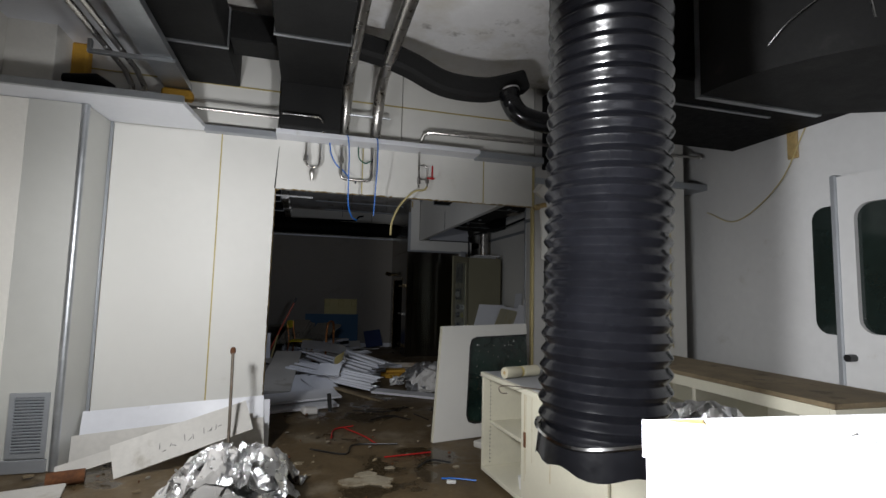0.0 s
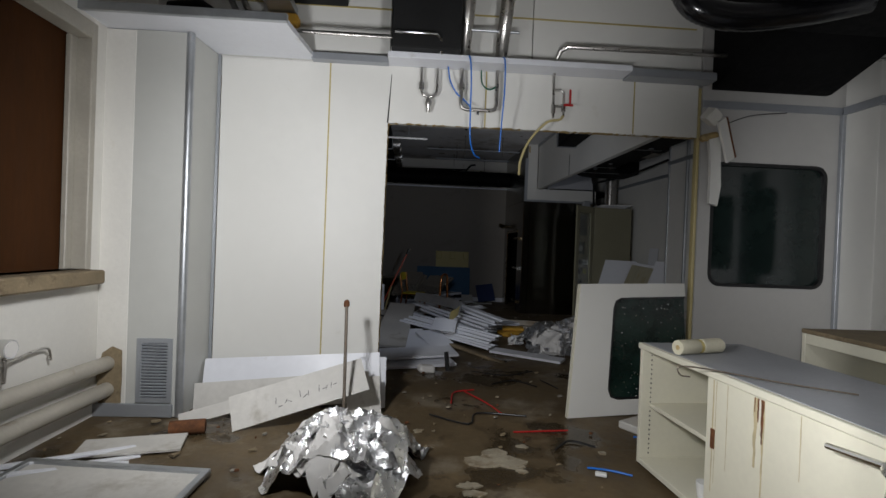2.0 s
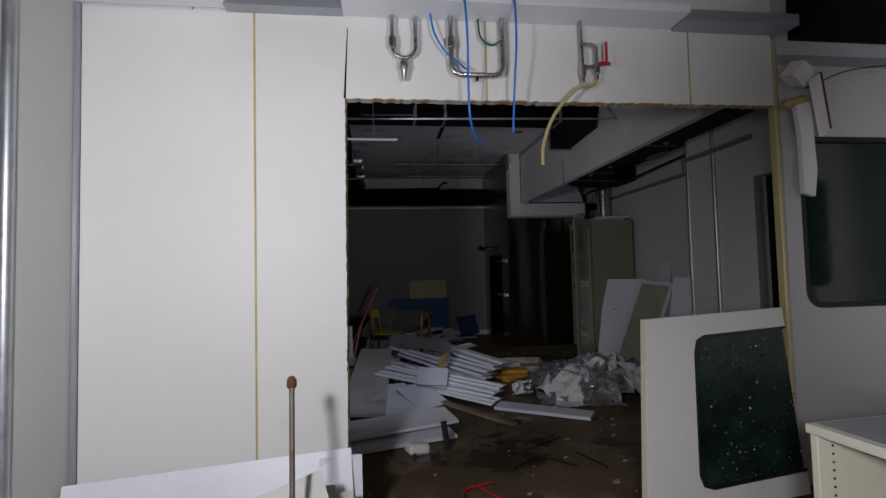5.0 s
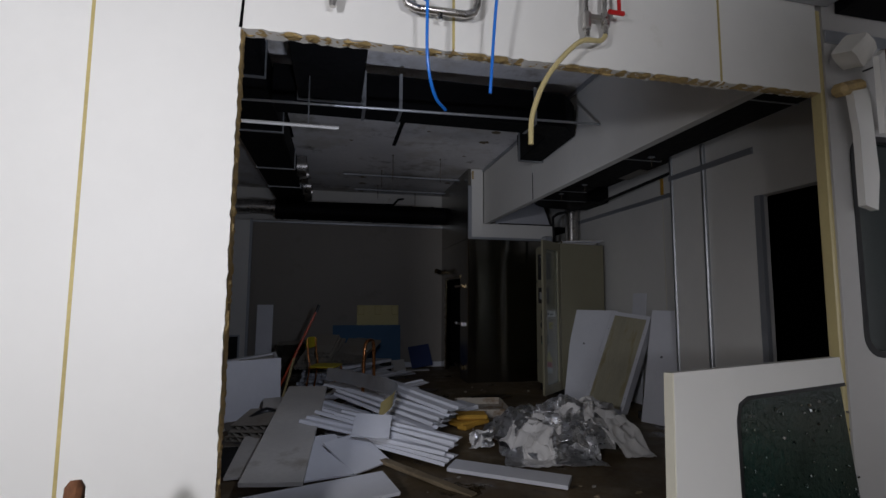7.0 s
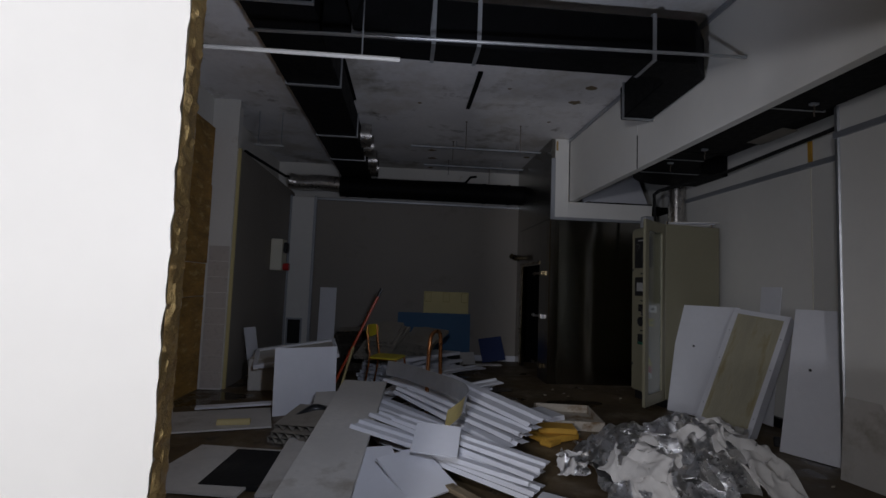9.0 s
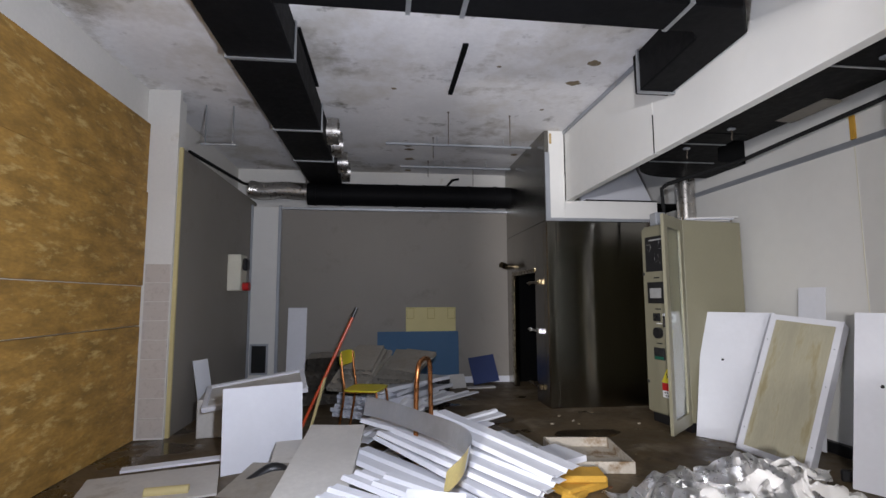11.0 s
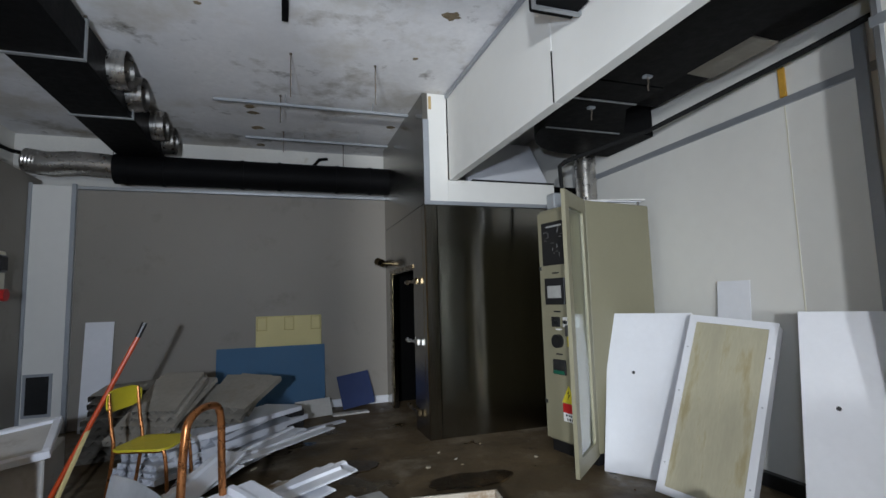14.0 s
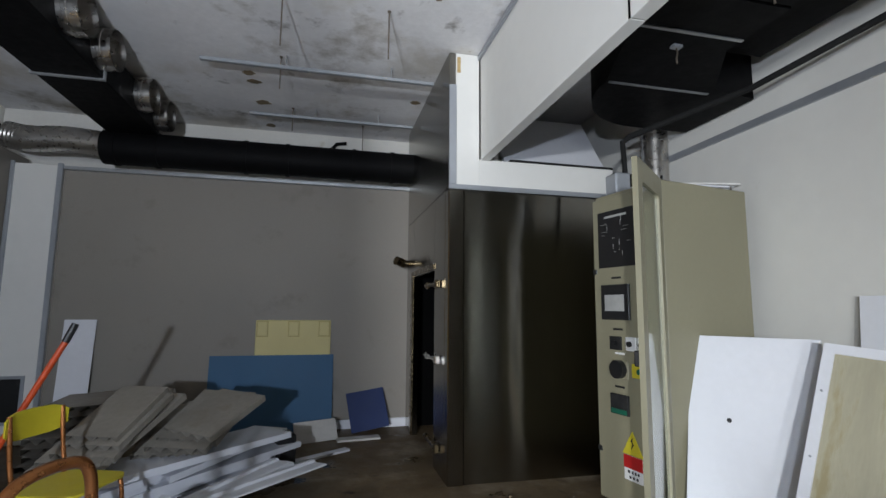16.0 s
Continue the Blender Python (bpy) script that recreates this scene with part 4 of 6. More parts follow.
solid("steel_pipe", tube(B(), [(1.09, 4.97, 2.93), (1.1, 4.93, 3.04), (1.12, 4.88, 3.1), (1.17, 4.85, 3.12), (2.5, 4.83, 3.12), (4.4, 4.6, 3.1)], 0.017, 10), M_PIPE, "thin steel pipe running above the partition", "pipe")
solid("steel_pipe", tube(B(), [(-1.1, 4.72, 3.06), (-0.28, 4.72, 3.06), (-0.27, 4.8, 3.05)], 0.014, 10), M_PIPE, "short thin steel pipe with a bracket", "pipe")
solid("steel_pipe", tube(B(), [(-0.29, 4.66, 3.08), (0.04, 4.66, 3.08), (0.08, 4.7, 3.06), (0.09, 4.78, 2.97)], 0.014, 10), M_CHROME, "bright steel pipe bent over the strip", "pipe")
# insulated pipe near the ceiling
def square_pipe(pts, w, h):
    """A boxed insulation run along points, upright in section."""
    bm = B()
    rows_ = []
    for i, p in enumerate(pts):
        d = (pts[min(i + 1, len(pts) - 1)] - pts[max(i - 1, 0)]).normalized()
        sd = Vector((0, 0, 1)).cross(d).normalized()
        up_ = d.cross(sd)
        rows_.append([bm.verts.new(p + sd * a * w / 2 + up_ * b * h / 2) for a, b in ((-1, -0.7), (-0.7, -1), (0.7, -1), (1, -0.7), (1, 0.7), (0.7, 1), (-0.7, 1), (-1, 0.7))])
    for a, b in zip(rows_, rows_[1:]):
        for j in range(8):
            bm.faces.new((a[j], a[(j + 1) % 8], b[(j + 1) % 8], b[j]))
    bm.faces.new(rows_[0][::-1])
    bm.faces.new(rows_[-1])
    bmesh.ops.recalc_face_normals(bm, faces=bm.faces)
    return bm


solid("insulated_pipe", square_pipe(arc([(0.26, 4.2, 3.62), (0.57, 4.2, 3.57), (0.84, 4.2, 3.49), (1.14, 4.2, 3.37), (1.5, 4.2, 3.36), (1.72, 4.2, 3.42), (1.93, 4.2, 3.5)], 5), 0.2, 0.19), M_DUCT_GREY, "black foam-insulated pipe with bends", "pipe")
pts = arc([(1.74, 4.1, 3.36), (1.76, 4.08, 3.22), (1.86, 4.05, 3.1), (2.12, 4.0, 3.04), (2.5, 3.9, 3.06), (2.85, 3.8, 3.12)], 14)
fd = thing("flexible_duct", "black corrugated flexible duct bent under the ceiling", "flexible duct")
part("sleeve", tube(B(), pts, 0.09, 18, radii=[0.092 + 0.004 * (i % 2) for i in range(len(pts))]), M_FLEX, fd)
part("clamp", tube(B(), [(1.742, 4.098, 3.345), (1.745, 4.095, 3.33)], 0.1, 18), M_CHROME, fd, "bright steel hose clamp")
part("cuff", tube(B(), [(2.45, 3.3, 3.2), (2.62, 3.25, 3.3)], 0.13, 20), M_GALV, fd, "dull steel cuff")
# cable tray
ct = thing("cable_tray", "galvanised cable tray with pipes hanging below the ceiling", "cable tray")
bm = B()
box(bm, -1.36, 1.0, 3.30, -1.14, 5.0, 3.306)
box(bm, -1.36, 1.0, 3.306, -1.354, 5.0, 3.36)
box(bm, -1.146, 1.0, 3.306, -1.14, 5.0, 3.36)
part("tray", bm, M_GALV, ct)
for x in (-1.62, -1.52):
    part("conduit", tube(B(), [(x, 1.0, 3.33), (x, 4.7, 3.33), (x + 0.02, 4.85, 3.25), (x + 0.05, 4.86, 2.98)], 0.022, 10), M_PIPE, ct)
part("bracket", one_box(-1.75, 4.3, 3.27, -1.12, 4.34, 3.30, 0.003), M_GALV, ct)
part("bracket", one_box(-1.75, 4.3, 3.30, -1.72, 4.34, 3.38, 0.003), M_GALV, ct)
solid("insulated_pipe", tube(B(), [(-2.04, 4.7, 3.15), (-1.82, 4.68, 3.17), (-1.73, 4.7, 3.12), (-1.68, 4.72, 2.985)], 0.07, 14), M_DUCT, "short black insulated elbow on the panel", "pipe")
solid("foam_patch", one_box(-2.15, 4.9, 3.28, -1.98, 5.02, 3.6, 0.02), M_YFOAMBLOCK, "orange-brown foam filling in the corner", "foam filling")
solid("foam_patch", one_box(-1.38, 4.9, 3.2, -1.12, 5.03, 3.29, 0.02), M_YFOAMBLOCK, "orange-brown foam filling round the tray", "foam filling")
solid("sloped_panel", box(B(), -0.55, 0, 0, 0.55, 0.03, 4.0, m=pose(-1.9, 5.0, 3.6, 90)), M_SHEET, "white ceiling panel beside the cable tray", "ceiling panel")
# white supports above the left corner
solid("wall_bracket", one_box(-2.45, 4.62, 2.97, -2.1, 5.0, 3.85, 0.004), M_PLASTER, "plastered pier above the pillar", "pier", "structure")

# hanging torn corner piece
tp = thing("torn_panel_piece", "torn strip of white panel with its foam core hanging", "panel piece")
part("strip", ragged(B(), [(2.47, 2.46), (2.58, 2.43), (2.60, 2.0), (2.575, 1.83), (2.50, 1.85), (2.50, 2.2)], "y", 4.9, 4.935), M_PANEL, tp)
part("strip", box(B(), -0.05, -0.012, -0.19, 0.05, 0.012, 0.19, m=pose(2.6, 4.86, 2.4, 8, -32, 20)), M_PANEL, tp)
part("foam_core", box(B(), 0.05, -0.02, -0.19, 0.068, 0.012, 0.19, 0.004, m=pose(2.6, 4.86, 2.4, 8, -32, 20)), M_RUST, tp, "reddish brown torn edge")
bm = bmesh.new()
bmesh.ops.create_icosphere(bm, subdivisions=4, radius=0.092)
for v_ in bm.verts:
    q = v_.co * 12
    v_.co = pose(2.47, 4.88, 2.6, 20, 30, 12) @ (Vector((max(-0.055, min(0.055, v_.co.x)), max(-0.055, min(0.05, v_.co.y)), max(-0.05, min(0.06, v_.co.z)))) + Vector((noise.noise(q), noise.noise(q + Vector((7, 0, 0))), noise.noise(q + Vector((0, 7, 0))))) * 0.012)
part("chunk", bm, M_PLASTER, tp)
part("crust", box(B(), -0.07, -0.04, -0.035, 0.09, 0.04, 0.03, 0.02, m=pose(2.48, 4.93, 2.44, 5, -15, 0)), M_FOAM, tp)
solid("loose_wire", tube(B(), arc([(2.55, 4.9, 2.52), (2.8, 4.85, 2.62), (3.1, 4.8, 2.65)], 6), 0.004, 6), M_BLACK, "thin dark wire sticking out of the panel", "wire")
solid("loose_wire", tube(B(), arc([(3.95, 4.64, 2.9), (3.97, 4.63, 2.0), (3.95, 4.63, 1.1), (3.99, 4.63, 0.9)], 6), 0.006, 6), M_HOSE, "thin wire hanging down the column", "wire")
solid("loose_wire", tube(B(), arc([(4.47, 4.6, 2.45), (4.47, 4.2, 2.3), (4.47, 3.7, 2.6), (4.47, 3.4, 3.1)], 6), 0.006, 6), M_HOSE, "loose cable drooping on the grey wall", "wire")
solid("foam_strip", one_box(4.47, 3.5, 2.82, 4.498, 3.6, 3.15, 0.004), M_FOAM, "brown foam-filled joint in the wall panel", "foam filling")

# leaning panel with a broken window
lp = thing("leaning_panel", "white door panel with a shattered green window leaning in the opening", "panel", frame3((1.25, 4.70, 0.0), (2.40, 4.86, 0.03), (1.42, 4.82, 1.1)))
bm = ragged(B(), [(0, 0), (1.14, 0), (1.14, 0.13), (0.45, 0.13), (0.385, 0.155), (0.365, 0.22), (0.44, 0.9), (0.465, 0.965), (0.52, 0.99), (1.14, 0.995), (1.14, 1.11), (0.145, 1.11)], "y", 0, 0.05)
part("panel_leaf", bm, M_PANEL, lp)
part("pane", ragged(B(), [(0.34, 0.11), (1.139, 0.11), (1.139, 1.02), (0.43, 1.02)], "y", 0.02, 0.03), M_GLASSGREEN, lp, "shattered dark green safety glass")
part("window_seal", ragged(B(), [(1.139, 0.13), (0.45, 0.13), (0.385, 0.155), (0.365, 0.22), (0.44, 0.9), (0.465, 0.965), (0.52, 0.99), (1.139, 0.995), (1.139, 0.98), (0.525, 0.975), (0.477, 0.953), (0.455, 0.89), (0.38, 0.23), (0.397, 0.17), (0.455, 0.145), (1.139, 0.145)], "y", -0.004, 0.02), M_BLACK, lp, "black rubber seal")
bm = B()
rg = random.Random(8)
for i in range(150):
    u, v_ = rg.uniform(0.42, 1.12), 0.15 + 0.8 * rg.random() ** 1.7
    s_ = rg.uniform(0.002, 0.006)
    box(bm, -s_, -0.002, -s_, s_, 0.002, s_, m=Matrix.Translation((u + 0.06 * v_, 0.018, v_)) @ pose(0, 0, 0, rg.uniform(-50, 50), rg.uniform(0, 90), rg.uniform(-50, 50)))
tagged(part("glass_crumbs", bm, M_CHROME, lp, "sparkling broken glass crumbs"), kind="stuff")
part("edge_strip", ragged(B(), [(-0.006, 0.0), (0.0, 0.0), (0.145, 1.11), (0.139, 1.11)], "y", 0.002, 0.048), M_CREAM, lp, "yellowed foam edge")

# cream cabinet
cab = thing("storage_cabinet", "cream laminate cabinet with a sliding door and open shelves, rust stained", "cabinet")
X0, X1, Y0, Y1, ZT = 1.42, 2.12, 1.66, 3.83, 0.81
cab.matrix_world = Matrix.Translation((X0, Y1, 0)) @ pose(0, 0, 0, 0, 0, 3.5) @ Matrix.Translation((-X0, -Y1, 0))
part("top_panel", one_box(X0 - 0.01, Y0, ZT - 0.035, X1, Y1 + 0.01, ZT, 0.004), [M_CREAM], cab)
part("top_surface", one_box(X0 + 0.02, Y0 + 0.01, ZT + 0.0005, X1 - 0.01, Y1 - 0.01, ZT + 0.003), M_TOPGREY, cab, "scratched grey top surface")
part("side_panel", one_box(X0, Y1 - 0.03, 0.04, X1, Y1, ZT - 0.036, 0.003), M_CREAM, cab)
part("side_panel", one_box(X0, Y0, 0.04, X1, Y0 + 0.03, ZT - 0.036, 0.003), M_CREAM, cab)
part("back_panel", one_box(X1 - 0.02, Y0 + 0.03, 0.04, X1, Y1 - 0.03, ZT - 0.036), M_CREAM, cab)
part("bottom_panel", one_box(X0, Y0 + 0.031, 0.04, X1 - 0.021, Y1 - 0.031, 0.075, 0.003), M_CREAM, cab)
part("shelf", one_box(X0 + 0.06, Y0 + 0.031, 0.4, X1 - 0.021, Y1 - 0.031, 0.425, 0.003), M_CREAM, cab)
dr = part("sliding_door", one_box(X0 + 0.005, 2.25, 0.08, X0 + 0.025, 3.17, ZT - 0.038, 0.003), M_CREAM, cab)
part("recessed_pull", one_box(X0 + 0.0, 3.1, 0.42, X0 + 0.006, 3.13, 0.52, 0.002), M_RUST, dr, "rusty recessed pull")
part("sliding_door", one_box(X0 + 0.03, Y0 + 0.03, 0.08, X0 + 0.05, 2.4, ZT - 0.038, 0.003), M_CREAM, cab)
rq = random.Random(17)
for y, z0, w_, mm, dx in ((2.80, 0.57, 0.011, M_RUST, 0.0), (2.825, 0.66, 0.006, M_RUST, 0.0), (2.845, 0.70, 0.004, M_RUST, 0.0), (2.84, 0.45, 0.016, M_STREAK, 0.0006), (2.795, 0.3, 0.01, M_STREAK, 0.0006), (3.1, 0.25, 0.003, M_STREAK, 0.0006), (3.02, 0.35, 0.003, M_STREAK, 0.0006), (2.6, 0.5, 0.003, M_STREAK, 0.0006), (3.12, 0.2, 0.006, M_STREAK, 0.0006)):
    zz = [ZT - 0.045 - (ZT - 0.045 - z0) * i / 9 for i in range(10)]
    lft = [(y - w_ * rq.uniform(0.45, 1.1) * (1 - 0.5 * i / 9), z) for i, z in enumerate(zz)]
    rgt = [(y + w_ * rq.uniform(0.45, 1.1) * (1 - 0.5 * i / 9), z) for i, z in enumerate(zz)]
    part("rust_run", ragged(B(), lft + rgt[::-1], "x", X0 + 0.0035 + dx, X0 + 0.0049), mm, dr, "brown rust run" if mm is M_RUST else "pale yellow drip streak")
part("handle_bar", tube(B(), [(X0 - 0.03, 2.45, 0.71), (X0 - 0.03, 2.05, 0.75)], 0.012, 8), M_CHROME, dr)
part("handle_post", tube(B(), [(X0 - 0.03, 2.1, 0.745), (X0 + 0.006, 2.1, 0.745)], 0.008, 8), M_CHROME, dr)
bm = B()
for i in range(22):
    box(bm, X0 + 0.06, Y1 - 0.0325, 0.1 + i * 0.03, X0 + 0.068, Y1 - 0.0305, 0.108 + i * 0.03)
tagged(part("peg_holes", bm, M_BLACK, cab), kind="stuff")
for x in (X0 + 0.05, X1 - 0.1):
    for y in (Y0 + 0.1, Y1 - 0.1):
        part("foot", one_box(x, y - 0.03, 0.0, x + 0.05, y + 0.03, 0.04), M_BLACK, cab)
rl = thing("paper_roll", "small yellowed white roll wrapped with tape on the cabinet", "roll", pose(1.46, 3.46, ZT + 0.048, 0, 0, 18))
part("roll_body", tube(B(), [(0, 0, 0), (0.02, 0, 0), (0.14, 0, 0), (0.145, 0, 0), (0.17, 0, 0), (0.175, 0, 0), (0.31, 0, 0), (0.33, 0, 0)], 0.043, 20, radii=[0.041, 0.043, 0.042, 0.039, 0.038, 0.042, 0.043, 0.041]), M_ROLL, rl)
part("tape", tube(B(), [(0.15, 0, 0), (0.168, 0, 0)], 0.0405, 20), M_SEAM, rl, "brown tape band")
part("core", tube(B(), [(-0.002, 0, 0), (0.004, 0, 0)], 0.014, 12), M_FOAM, rl)
solid("bent_rod", tube(B(), arc([(1.34, 3.12, ZT - 0.03), (1.30, 3.14, ZT - 0.028), (1.30, 3.15, ZT + 0.012), (1.42, 3.1, ZT + 0.014), (1.62, 2.9, ZT + 0.012), (1.85, 2.72, ZT + 0.012)], 5), 0.004, 8), M_IRON, "bent thin steel rod lying across the cabinet top", "rod")
fs = heap("foil_strip", "torn shiny foil strips lying on the cabinet top", "foil", 2.02, 2.1, 0.12, 0.3, 0.05, 3, 44, foil=0.5, size=0.3)
fs.location.z = ZT - 0.004
solid("plastic_cup", tube(B(), [(1.55, 3.3, 0.0765), (1.55, 3.3, 0.16)], 0.04, 16, radii=[0.032, 0.042]), M_WHITE, "small white plastic cup inside the cabinet", "cup")

# low shelf along the grey wall
sh = thing("low_shelf", "long low cream shelf unit with a brown dusty top", "shelf")
part("top_panel", one_box(3.15, 2.3, 0.785, 3.95, 4.6, 0.82, 0.004), M_WOOD, sh)
part("front_rail", one_box(3.155, 2.34, 0.70, 3.18, 4.56, 0.784, 0.003), M_CREAM, sh)
for y in (2.3, 3.42, 4.56):
    part("side_panel", one_box(3.155, y, 0.0, 3.94, y + 0.038, 0.784 if y != 3.42 else 0.699, 0.003), M_CREAM, sh)
part("back_panel", one_box(3.91, 2.34, 0.05, 3.935, 4.56, 0.784), M_CREAM, sh)
part("shelf", one_box(3.2, 2.34, 0.35, 3.9, 3.415, 0.375, 0.003), M_CREAM, sh)
part("shelf", one_box(3.2, 3.465, 0.35, 3.9, 4.555, 0.375, 0.003), M_CREAM, sh)
bx = thing("tool_case", "small black plastic case on the floor by the shelf", "case", pose(2.9, 3.5, 0, 0, 0, 15))
part("body", one_box(-0.14, -0.1, 0, 0.14, 0.1, 0.42, 0.03), M_BLACK, bx)
part("lid", one_box(-0.15, -0.11, 0.421, 0.15, 0.11, 0.47, 0.02), M_BLACK, bx)

# white bench corner close to the start
bk = thing("white_worktop", "bright white worktop with scratches and a chipped corner", "worktop")
part("slab", ragged(B(), [(0.40, 0.52), (0.71, 0.10), (1.12, 0.10), (1.12, 0.455)], "z", 1.25, 1.293), M_SHEET, bk)
part("body", ragged(B(), [(0.403, 0.517), (0.711, 0.102), (1.118, 0.102), (1.118, 0.453)], "z", 0.0, 1.249), M_SHEET, bk)
part("chip", ragged(B(), [(0.415, 0.512), (0.46, 0.485), (0.475, 0.506)], "z", 1.2931, 1.294), M_FOAM, bk, "yellow-brown chipped corner")
bm = B()
rr = random.Random(5)
for i in range(60):
    x, y = rr.uniform(0.5, 1.05), rr.uniform(0.18, 0.43)
    if x > 0.45 + (0.52 - y) * 0.8:
        box(bm, -0.012, -0.002, 0, rr.uniform(0.0, 0.02), 0.002, 0.0015, m=pose(x, y, 1.2932, 0, 0, rr.uniform(-30, 30)))
tagged(part("scratches", bm, M_PLASTER, bk), kind="stuff")

# sheets leaning on the partition
sheet("long white coated sheet leaning on the partition", (-1.76, 4.80, 0.0), (-0.33, 4.84, 0.08), (-1.76, 4.95, 0.4), 1.45, 0.39, 0.018, M_SHEET, seed=1)
sheet("dirty grey sheet leaning on other sheets", (-1.74, 4.62, 0.0), (-0.40, 4.72, 0.1), (-1.74, 4.72, 0.3), 1.36, 0.24, 0.012, M_SHEET_DIRTY, seed=2)
b = sheet("slanting dirty sheet with handwritten marks", (-1.32, 4.30, -0.0), (-0.45, 4.46, 0.25), (-1.36, 4.5, 0.3), 1.0, 0.26, 0.012, M_SHEET_DIRTY, seed=3)
bm = B()
for i, (u, v_, l, a) in enumerate(((0.32, 0.10, 0.05, 80), (0.335, 0.075, 0.03, 5), (0.39, 0.09, 0.03, 60), (0.41, 0.10, 0.03, -30), (0.50, 0.10, 0.05, 85), (0.52, 0.09, 0.04, 30), (0.56, 0.09, 0.04, 85), (0.64, 0.10, 0.05, 80), (0.67, 0.11, 0.03, 10), (0.69, 0.10, 0.035, 60), (0.73, 0.1, 0.04, 75), (0.75, 0.12, 0.03, 5))):
    box(bm, 0, -0.0095, -0.002, l, -0.0075, 0.002, m=Matrix.Translation((u, 0, v_)) @ pose(0, 0, 0, 0, -a, 0))
tagged(part("handwritten_marks", bm, M_BLACK, b, "faint pencil strokes"), kind="stuff")
sheet("narrow dirty board lying slanted against the sheets", (-1.72, 4.36, 0.0), (-0.5, 4.56, 0.33), (-1.74, 4.45, 0.12), 1.3, 0.1, 0.02, M_SHEET_DIRTY, seed=4)
sheet("white sheet end standing behind the pile", (-0.5, 4.86, 0.0), (-0.27, 4.88, 0.0), (-0.5, 4.95, 0.4), 0.23, 0.42, 0.012, M_SHEET, seed=5)
sheet("grey sheet fallen beside the opening", (-0.55, 4.6, 0.0), (-0.3, 4.66, 0.0), (-0.55, 4.75, 0.3), 0.27, 0.32, 0.012, M_SHEET_DIRTY, seed=6)
rod = thing("iron_bar", "upright rusty iron bar with a flattened eye", "iron bar")
part("shaft", tube(B(), [(-0.53, 4.25, 0.0), (-0.57, 4.5, 0.9)], 0.012, 10), M_IRON, rod)
part("eye", tube(B(), [(-0.57, 4.5, 0.89), (-0.571, 4.505, 0.9), (-0.572, 4.51, 0.93), (-0.573, 4.515, 0.945)], 0.02, 10, radii=[0.013, 0.022, 0.022, 0.012]), M_RUST, rod)
heap("foil_heap", "heap of crumpled aluminium foil with white backing", "foil heap", -0.4, 3.66, 0.52, 0.42, 0.47, 10, 21, foil=0.8, size=0.62, freq=4.2)
solid("rusty_can", tube(B(), [(-1.72, 4.22, 0.05), (-1.5, 4.28, 0.05)], 0.05, 16), M_RUST, "crushed rusty can lying on the floor", "can")

# frames and sticks on the floor at the left
fr = thing("floor_frame", "aluminium framed dark panel lying on the floor", "framed panel", pose(-1.75, 3.25, 0.02, 2, 1, -4))
part("panel", one_box(-0.5, -0.4, 0.0, 0.5, 0.4, 0.012), M_SHEET_DIRTY, fr)
bm = B()
box(bm, -0.53, 0.37, 0, 0.53, 0.41, 0.03, 0.004)
box(bm, -0.53, -0.41, 0, 0.53, -0.37, 0.03, 0.004)
box(bm, 0.49, -0.37, 0, 0.53, 0.37, 0.03, 0.004)
box(bm, -0.53, -0.37, 0, -0.49, 0.37, 0.03, 0.004)
part("frame", bm, M_GALV, fr)
for i in range(4):
    solid("white_batten", box(B(), -0.5, -0.02, 0, 0.5, 0.02, 0.02, 0.003), M_SHEET, "narrow white batten lying on the floor", "batten", group="white battens", m=pose(-2.2 + 0.02 * i, 3.45 + 0.09 * i, 0.02 + 0.02 * (i % 2), 0, 4, 20 + 6 * i))
sheet("pale grey board lying on the floor", (-2.1, 3.8, 0.02), (-1.5, 3.95, 0.02), (-2.15, 4.1, 0.03), 0.6, 0.25, 0.015, M_SHEET_DIRTY, seed=8)
for z, lab in ((0.4, "upper"), (0.2, "lower")):
    solid("wall_pipe", tube(B(), [(-2.36, 4.62, z), (-2.38, 1.5, z + 0.06), (-2.38, -2.0, z + 0.08)], 0.055, 16), M_OLDPAINT, "thick beige painted heating pipe along the wall", "pipe", group="heating pipes")
solid("pipe_hole_patch", ragged(B(), [(-2.42, 0.1), (-2.26, 0.1), (-2.255, 0.3), (-2.26, 0.5), (-2.33, 0.53), (-2.40, 0.48), (-2.44, 0.3)], "y", 4.572, 4.582), M_WOOD, "broken brown hole round the heating pipes", "wall damage", "structure")
gg = thing("pressure_gauge", "round pressure gauge with a bent steel tube", "gauge")
part("dial", tube(B(), [(-2.43, 3.68, 0.7), (-2.36, 3.68, 0.7)], 0.055, 20), M_CHROME, gg)
part("face", tube(B(), [(-2.36, 3.68, 0.7), (-2.357, 3.68, 0.7)], 0.047, 20), M_PAPER, gg)
part("stem", tube(B(), [(-2.4, 3.68, 0.65), (-2.4, 3.68, 0.5)], 0.014, 8), M_PIPE, gg)
part("tube", tube(B(), arc([(-2.4, 3.5, 0.58), (-2.4, 3.75, 0.62), (-2.4, 4.0, 0.64), (-2.4, 4.05, 0.55)], 6), 0.008, 8), M_PIPE, gg)

